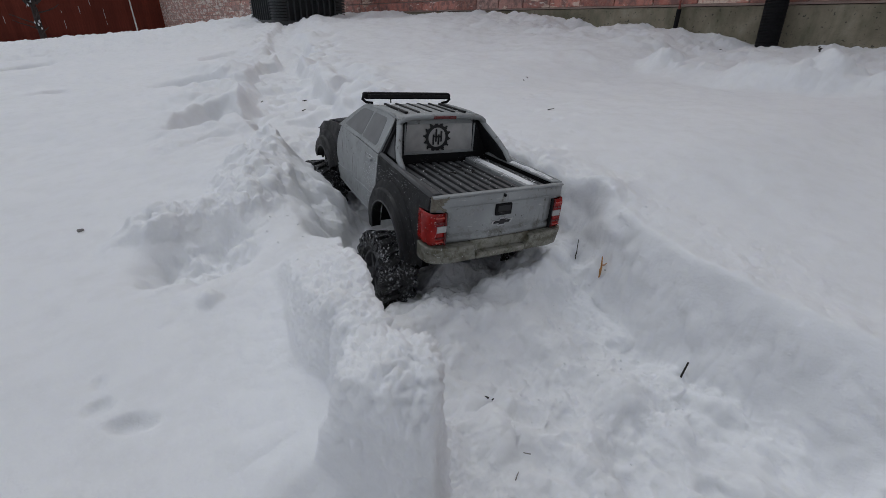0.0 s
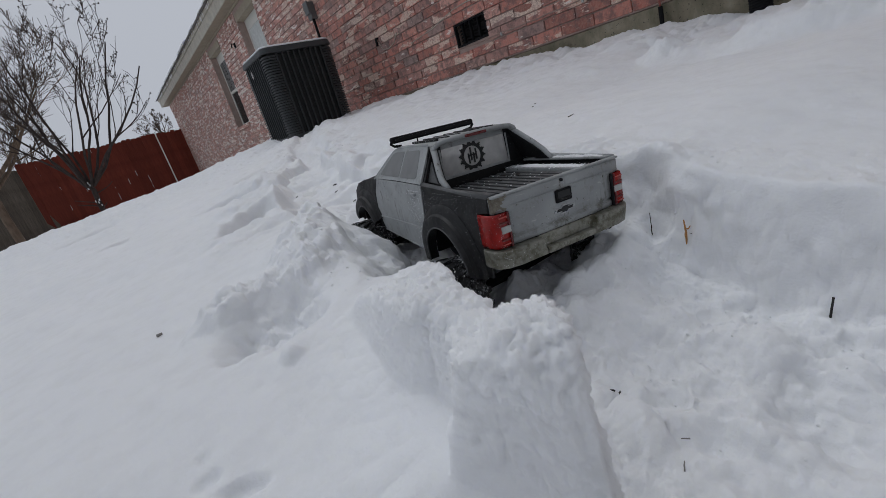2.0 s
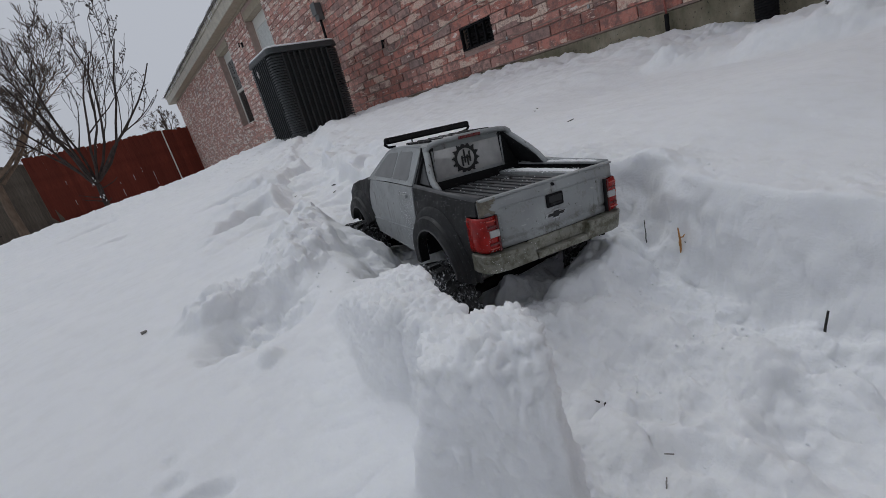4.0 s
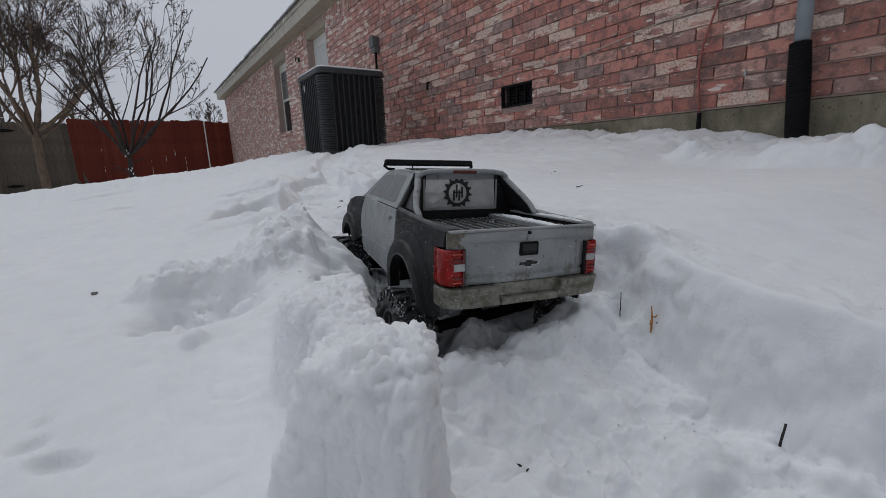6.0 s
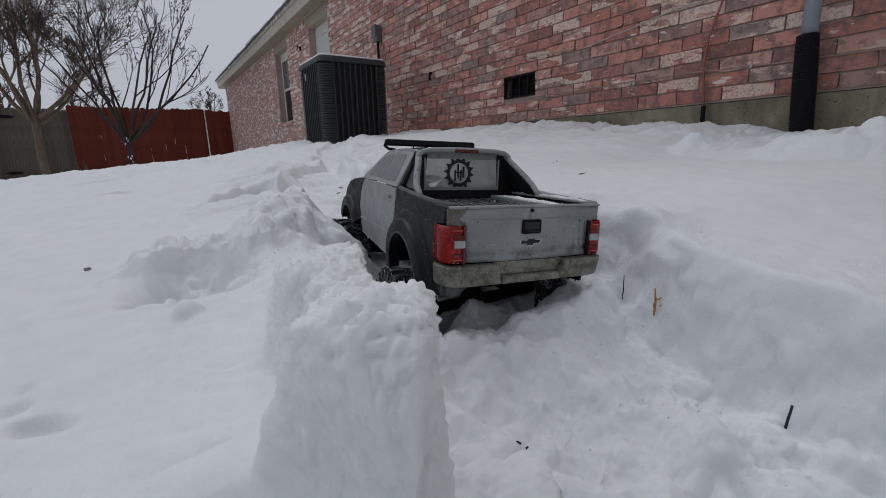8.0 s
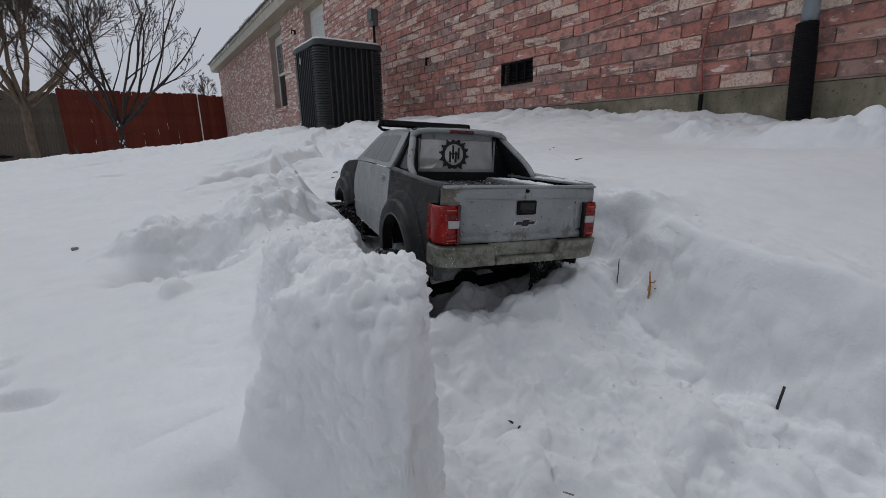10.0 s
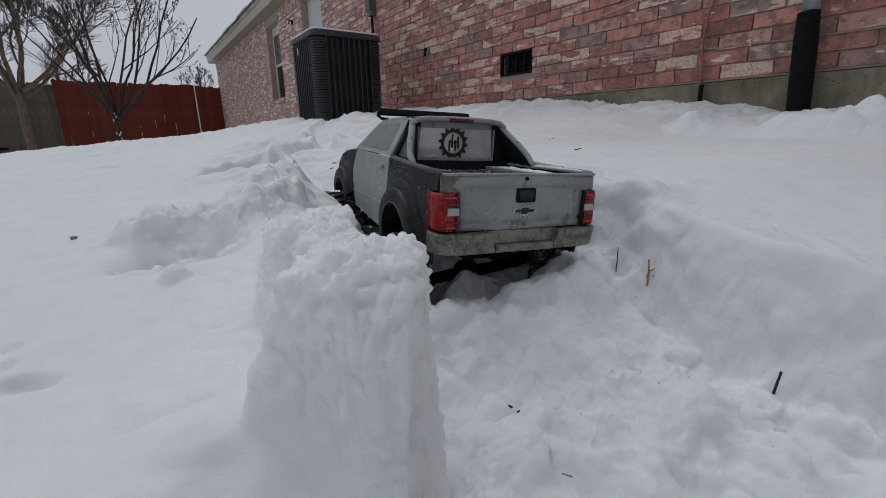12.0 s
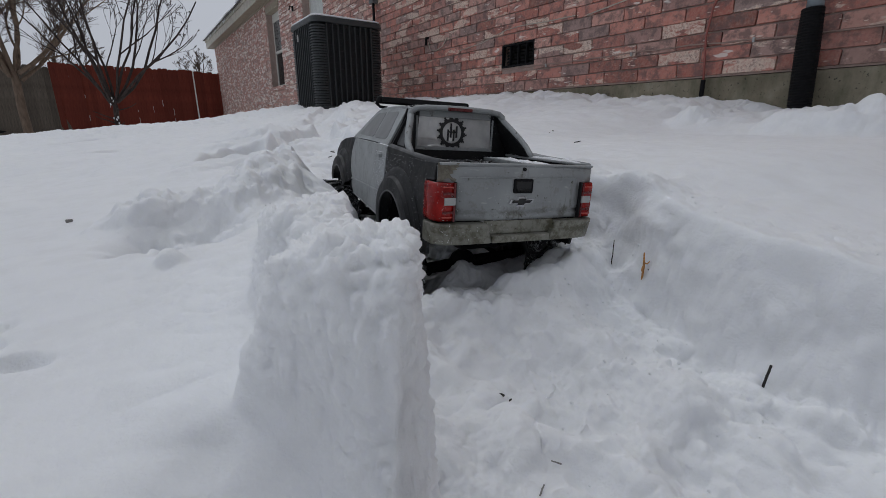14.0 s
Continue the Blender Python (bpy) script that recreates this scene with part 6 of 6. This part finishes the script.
TYRE, RIMS = tyre_mesh(), {1: rim_mesh(1), -1: rim_mesh(-1)}
WHEELS = ((REAR_AXLE, 1, -0.138, 0.100, 8), (REAR_AXLE, -1, -0.122, 0.090, 2), (FRONT_AXLE, 1, -0.119, 0.106, 4), (FRONT_AXLE, -1, -0.118, 0.092, 0))
for x, side, z, out, camber in WHEELS:
    wheel = new("wheel")
    wheel.empty_display_size = 0.03
    wheel.parent = truck
    wheel["label"] = "chunky black mud tyre on a grey rim"
    wheel.matrix_local = pose(x, side * out, z, camber, 13 * side + 5 * x, 11 if x > 0.3 else 0)
    for n, mesh in (("tyre", TYRE), ("rim", RIMS[side])):
        ob = new(n, mesh)
        ob.parent = wheel
for x, zl, zr in ((REAR_AXLE, -0.138, -0.122), (FRONT_AXLE, -0.119, -0.118)):
    part("axle", tubed([(x, 0.088, zl), (x, 0.02, zl * 0.6 + zr * 0.4), (x, -0.02, zl * 0.4 + zr * 0.6), (x, -0.084, zr)], [0.006, 0.0075, 0.0075, 0.006], 12), BLACK_PLASTIC, truck, smooth=True)
    bm = bmesh.new()
    bmesh.ops.create_icosphere(bm, subdivisions=3, radius=0.017)
    bmesh.ops.translate(bm, verts=bm.verts, vec=(x, 0.005, (zl + zr) / 2))
    part("differential", bm, BLACK_PLASTIC, truck, smooth=True)
    for side in (1, -1):
        part("shock", tubed([(x + 0.02, side * 0.055, (zl if side > 0 else zr)), (x + 0.035, side * 0.045, -0.075)], 0.0065, 10), RIM_GREY, truck, smooth=True)
        part("link", tubed([(x, side * 0.05, (zl if side > 0 else zr) - 0.004), (0.26, side * 0.028, -0.100)], 0.0032, 8), BLACK_PLASTIC, truck, smooth=True)


# snow carried by the truck
def crumb_cluster(name, count, place, sizes, seed, label):
    rng = random.Random(seed)
    bm = bmesh.new()
    for k in range(count):
        c, n = place(rng)
        s = rng.uniform(*sizes)
        ret = bmesh.ops.create_icosphere(bm, subdivisions=1, radius=s)
        for v in ret["verts"]:
            d = v.co.normalized()
            v.co = v.co * rng.uniform(0.7, 1.2)
            v.co = Vector(c) + v.co - Vector(n) * v.co.dot(Vector(n)) * 0.5
    ob = part(name, bm, SNOW_CRUMB, truck, label)
    return tagged(ob, kind="stuff")


TO_WORLD = truck.matrix_world.copy()


def on_flank(rng):
    x, z = rng.choice((rng.gauss(0.188, 0.010), rng.gauss(0.182, 0.018), rng.gauss(0.188, 0.010), rng.gauss(0.11, 0.06))), rng.gauss(-0.040, 0.028)
    x, z = min(0.30, max(0.024, x)), min(0.0, max(-0.085, z))
    if (x - REAR_AXLE) ** 2 + (z - ARCH_Z) ** 2 < 0.07 ** 2:
        z = min(0.0, ARCH_Z + 0.07 + rng.uniform(0, 0.015))
    return (x, flank(z) + 0.0002, z), (0, 1, 0)


def on_bed(rng):
    if rng.random() < 0.25:
        return (rng.uniform(0.02, 0.15), rng.uniform(-0.035, 0.07), -0.0046), (0, 0, 1)
    return (rng.uniform(0.015, 0.15), rng.choice((-0.05, -0.055, -0.048)) + rng.gauss(0, 0.005), -0.0010), (0, 0, 1)


def on_roof(rng):
    return (rng.uniform(0.16, 0.27), rng.uniform(-0.06, 0.06), 0.0585), (0, 0, 1)


def on_bumper(rng):
    return (-0.0125 + rng.uniform(0, 0.004), rng.gauss(0.07, 0.02), rng.uniform(-0.072, -0.054)), (-1, 0, 0)


def on_tail(rng):
    return (-0.0052 + rng.uniform(0, 0.001), rng.gauss(0.081, 0.006), rng.uniform(-0.053, -0.017)), (-1, 0, 0)


def on_tyre(rng):
    a, w = rng.uniform(20, 200), rng.uniform(-0.02, 0.022)
    r = 0.0545
    return (REAR_AXLE - r * math.cos(radians(a)) * 0.98, 0.100 + w, -0.138 + r * math.sin(radians(a))), (0, 1, 0)


crumb_cluster("light_specks", 90, on_tail, (0.00015, 0.0004), 5, "specks of snow on the tail light")
crumb_cluster("bumper_specks", 60, on_bumper, (0.0002, 0.0005), 6, "specks of snow on the bumper")
crumb_cluster("tyre_specks", 170, on_tyre, (0.0005, 0.0016), 7, "snow stuck to the tyre tread")
crumb_cluster("snow_specks", 560, on_flank, (0.0002, 0.00055), 1, "specks of snow thrown onto the flank")
crumb_cluster("snow_crumbs", 260, on_bed, (0.0003, 0.0012), 2, "crumbs of snow lying in the bed")
crumb_cluster("roof_crumbs", 150, on_roof, (0.0003, 0.0009), 3, "fine snow crumbs on the roof")
for y0, y1, lift in ((-0.057, -0.045, 0.0045), (-0.0875, -0.0785, 0.0086)):
    bm = bmesh.new()
    bmesh.ops.create_grid(bm, x_segments=40, y_segments=6, size=0.5)
    for v in bm.verts:
        u, w = v.co.x + 0.5, v.co.y + 0.5
        n = noise.fractal(Vector((u * 9, w * 2 + y0 * 90, 0.3)), 0.7, 2.0, 3)
        v.co = Vector((0.012 + 0.13 * u, y0 + (y1 - y0) * w + 0.002 * n, lift - 0.0066 + 0.0030 * math.sin(math.pi * w) ** 0.5 * math.sin(math.pi * u) ** 0.3 * (1 + 0.5 * n)))
    part("snow_strip", bm, SNOW, truck, "strip of packed snow along the bed", smooth=True)
bm = bmesh.new()
rng = random.Random(15)
for k in range(6):
    a = Vector((0.085 + rng.gauss(0, 0.012), -0.012 + rng.gauss(0, 0.012), -0.0035))
    tube(bm, [a, a + Vector((rng.uniform(-0.009, 0.009), rng.uniform(-0.009, 0.009), rng.uniform(0, 0.0015)))], [0.0010, 0.0006], 5)
tagged(part("bed_debris", bm, TWIG, truck, "wet black scraps of twig lying in the bed"), kind="stuff")


# ---- bricks, one by one ----
def brick_mesh(name, length, height, seed):
    rng = random.Random(seed)
    bm = bmesh.new()
    l, h, c = length / 2, height / 2, 0.004
    j = lambda: rng.uniform(-0.0022, 0.0022)
    front = [bm.verts.new((0.0 + rng.uniform(-0.001, 0.001), y + j(), z + j())) for y, z in ((-l + c, -h), (l - c, -h), (l, -h + c), (l, h - c), (l - c, h), (-l + c, h), (-l, h - c), (-l, -h + c))]
    rim = [bm.verts.new((0.004, v.co.y * 1.012, v.co.z * 1.03)) for v in front]
    back = [bm.verts.new((0.03, v.co.y, v.co.z)) for v in rim]
    bm.faces.new(front)
    for a, b in ((front, rim), (rim, back)):
        for i in range(8):
            k = (i + 1) % 8
            bm.faces.new((a[i], b[i], b[k], a[k]))
    bmesh.ops.recalc_face_normals(bm, faces=bm.faces)
    data = bpy.data.meshes.new(name)
    bm.to_mesh(data)
    bm.free()
    return data


def in_opening(y0, y1, z0, z1):
    for a, b, c, d in spans:
        if y1 > a and y0 < b and z1 > c and z0 < d:
            return a, b
    return None


def lay_bricks():
    rng = random.Random(99)
    near_y = (0.30, 3.75)
    far_v, far_f, made = [], [], 0
    shared = {}
    for row in range(-7, 28):
        z = FOUND_TOP + 0.006 + (row + 0.5) * BRICK_H
        if z + BRICK_H / 2 > SOFFIT - 0.215:
            break
        y = (-3.0 if row >= 0 else STEP_Y) + (0.5 * BRICK_L if row % 2 else 0.0) + rng.uniform(-0.02, 0.02)
        while y < HOUSE_END - 0.01:
            y0, y1 = y + JOINT / 2, min(y + BRICK_L, HOUSE_END) - JOINT / 2
            y += BRICK_L
            hit = in_opening(y0, y1, z - BRICK_H / 2, z + BRICK_H / 2)
            pieces = [(y0, y1)]
            if hit:
                pieces = [(y0, min(y1, hit[0] - 0.004)), (max(y0, hit[1] + 0.004), y1)]
            for a, b in pieces:
                if b - a < 0.03:
                    continue
                proud = rng.uniform(-0.006, 0.002)
                if near_y[0] < (a + b) / 2 < near_y[1] and row < 20 and made < 300:
                    key = (round(b - a, 2), rng.randrange(4))
                    if key not in shared:
                        shared[key] = brick_mesh("brick", b - a, BRICK_H - JOINT, hash(key) % 1000)
                        shared[key].materials.append(BRICK_PIECE)
                    ob = new("brick", shared[key])
                    ob.parent = wall
                    ob.matrix_local = pose(WALL_X + proud, (a + b) / 2, z + rng.uniform(-0.002, 0.002), rng.uniform(-0.5, 0.5), 0, 0)
                    made += 1
                else:
                    h, tilt = (BRICK_H - JOINT) / 2, rng.uniform(-0.002, 0.002)
                    base = len(far_v)
                    for x in (WALL_X + proud, WALL_X + 0.03):
                        far_v.extend([(x, a, z - h + tilt), (x, b, z - h - tilt), (x, b, z + h - tilt), (x, a, z + h + tilt)])
                    far_f.extend([tuple(base + i for i in q) for q in ((0, 3, 2, 1), (0, 1, 5, 4), (1, 2, 6, 5), (2, 3, 7, 6), (3, 0, 4, 7))])
    # upright bricks in a row under the eave
    low = z - BRICK_H / 2 + JOINT / 2
    y = -3.0
    while y < HOUSE_END - 0.05:
        if not in_opening(y, y + 0.066, low, SOFFIT):
            base, out = len(far_v), WALL_X + rng.uniform(-0.010, 0.0)
            for x in (out, WALL_X + 0.03):
                far_v.extend([(x, y, low), (x, y + 0.066, low), (x, y + 0.066, SOFFIT - 0.037), (x, y, SOFFIT - 0.037)])
            far_f.extend([tuple(base + i for i in q) for q in ((0, 3, 2, 1), (0, 1, 5, 4), (1, 2, 6, 5), (2, 3, 7, 6), (3, 0, 4, 7))])
        y += 0.076
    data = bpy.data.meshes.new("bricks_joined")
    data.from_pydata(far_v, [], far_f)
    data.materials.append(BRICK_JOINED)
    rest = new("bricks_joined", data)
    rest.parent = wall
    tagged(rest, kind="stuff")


lay_bricks()
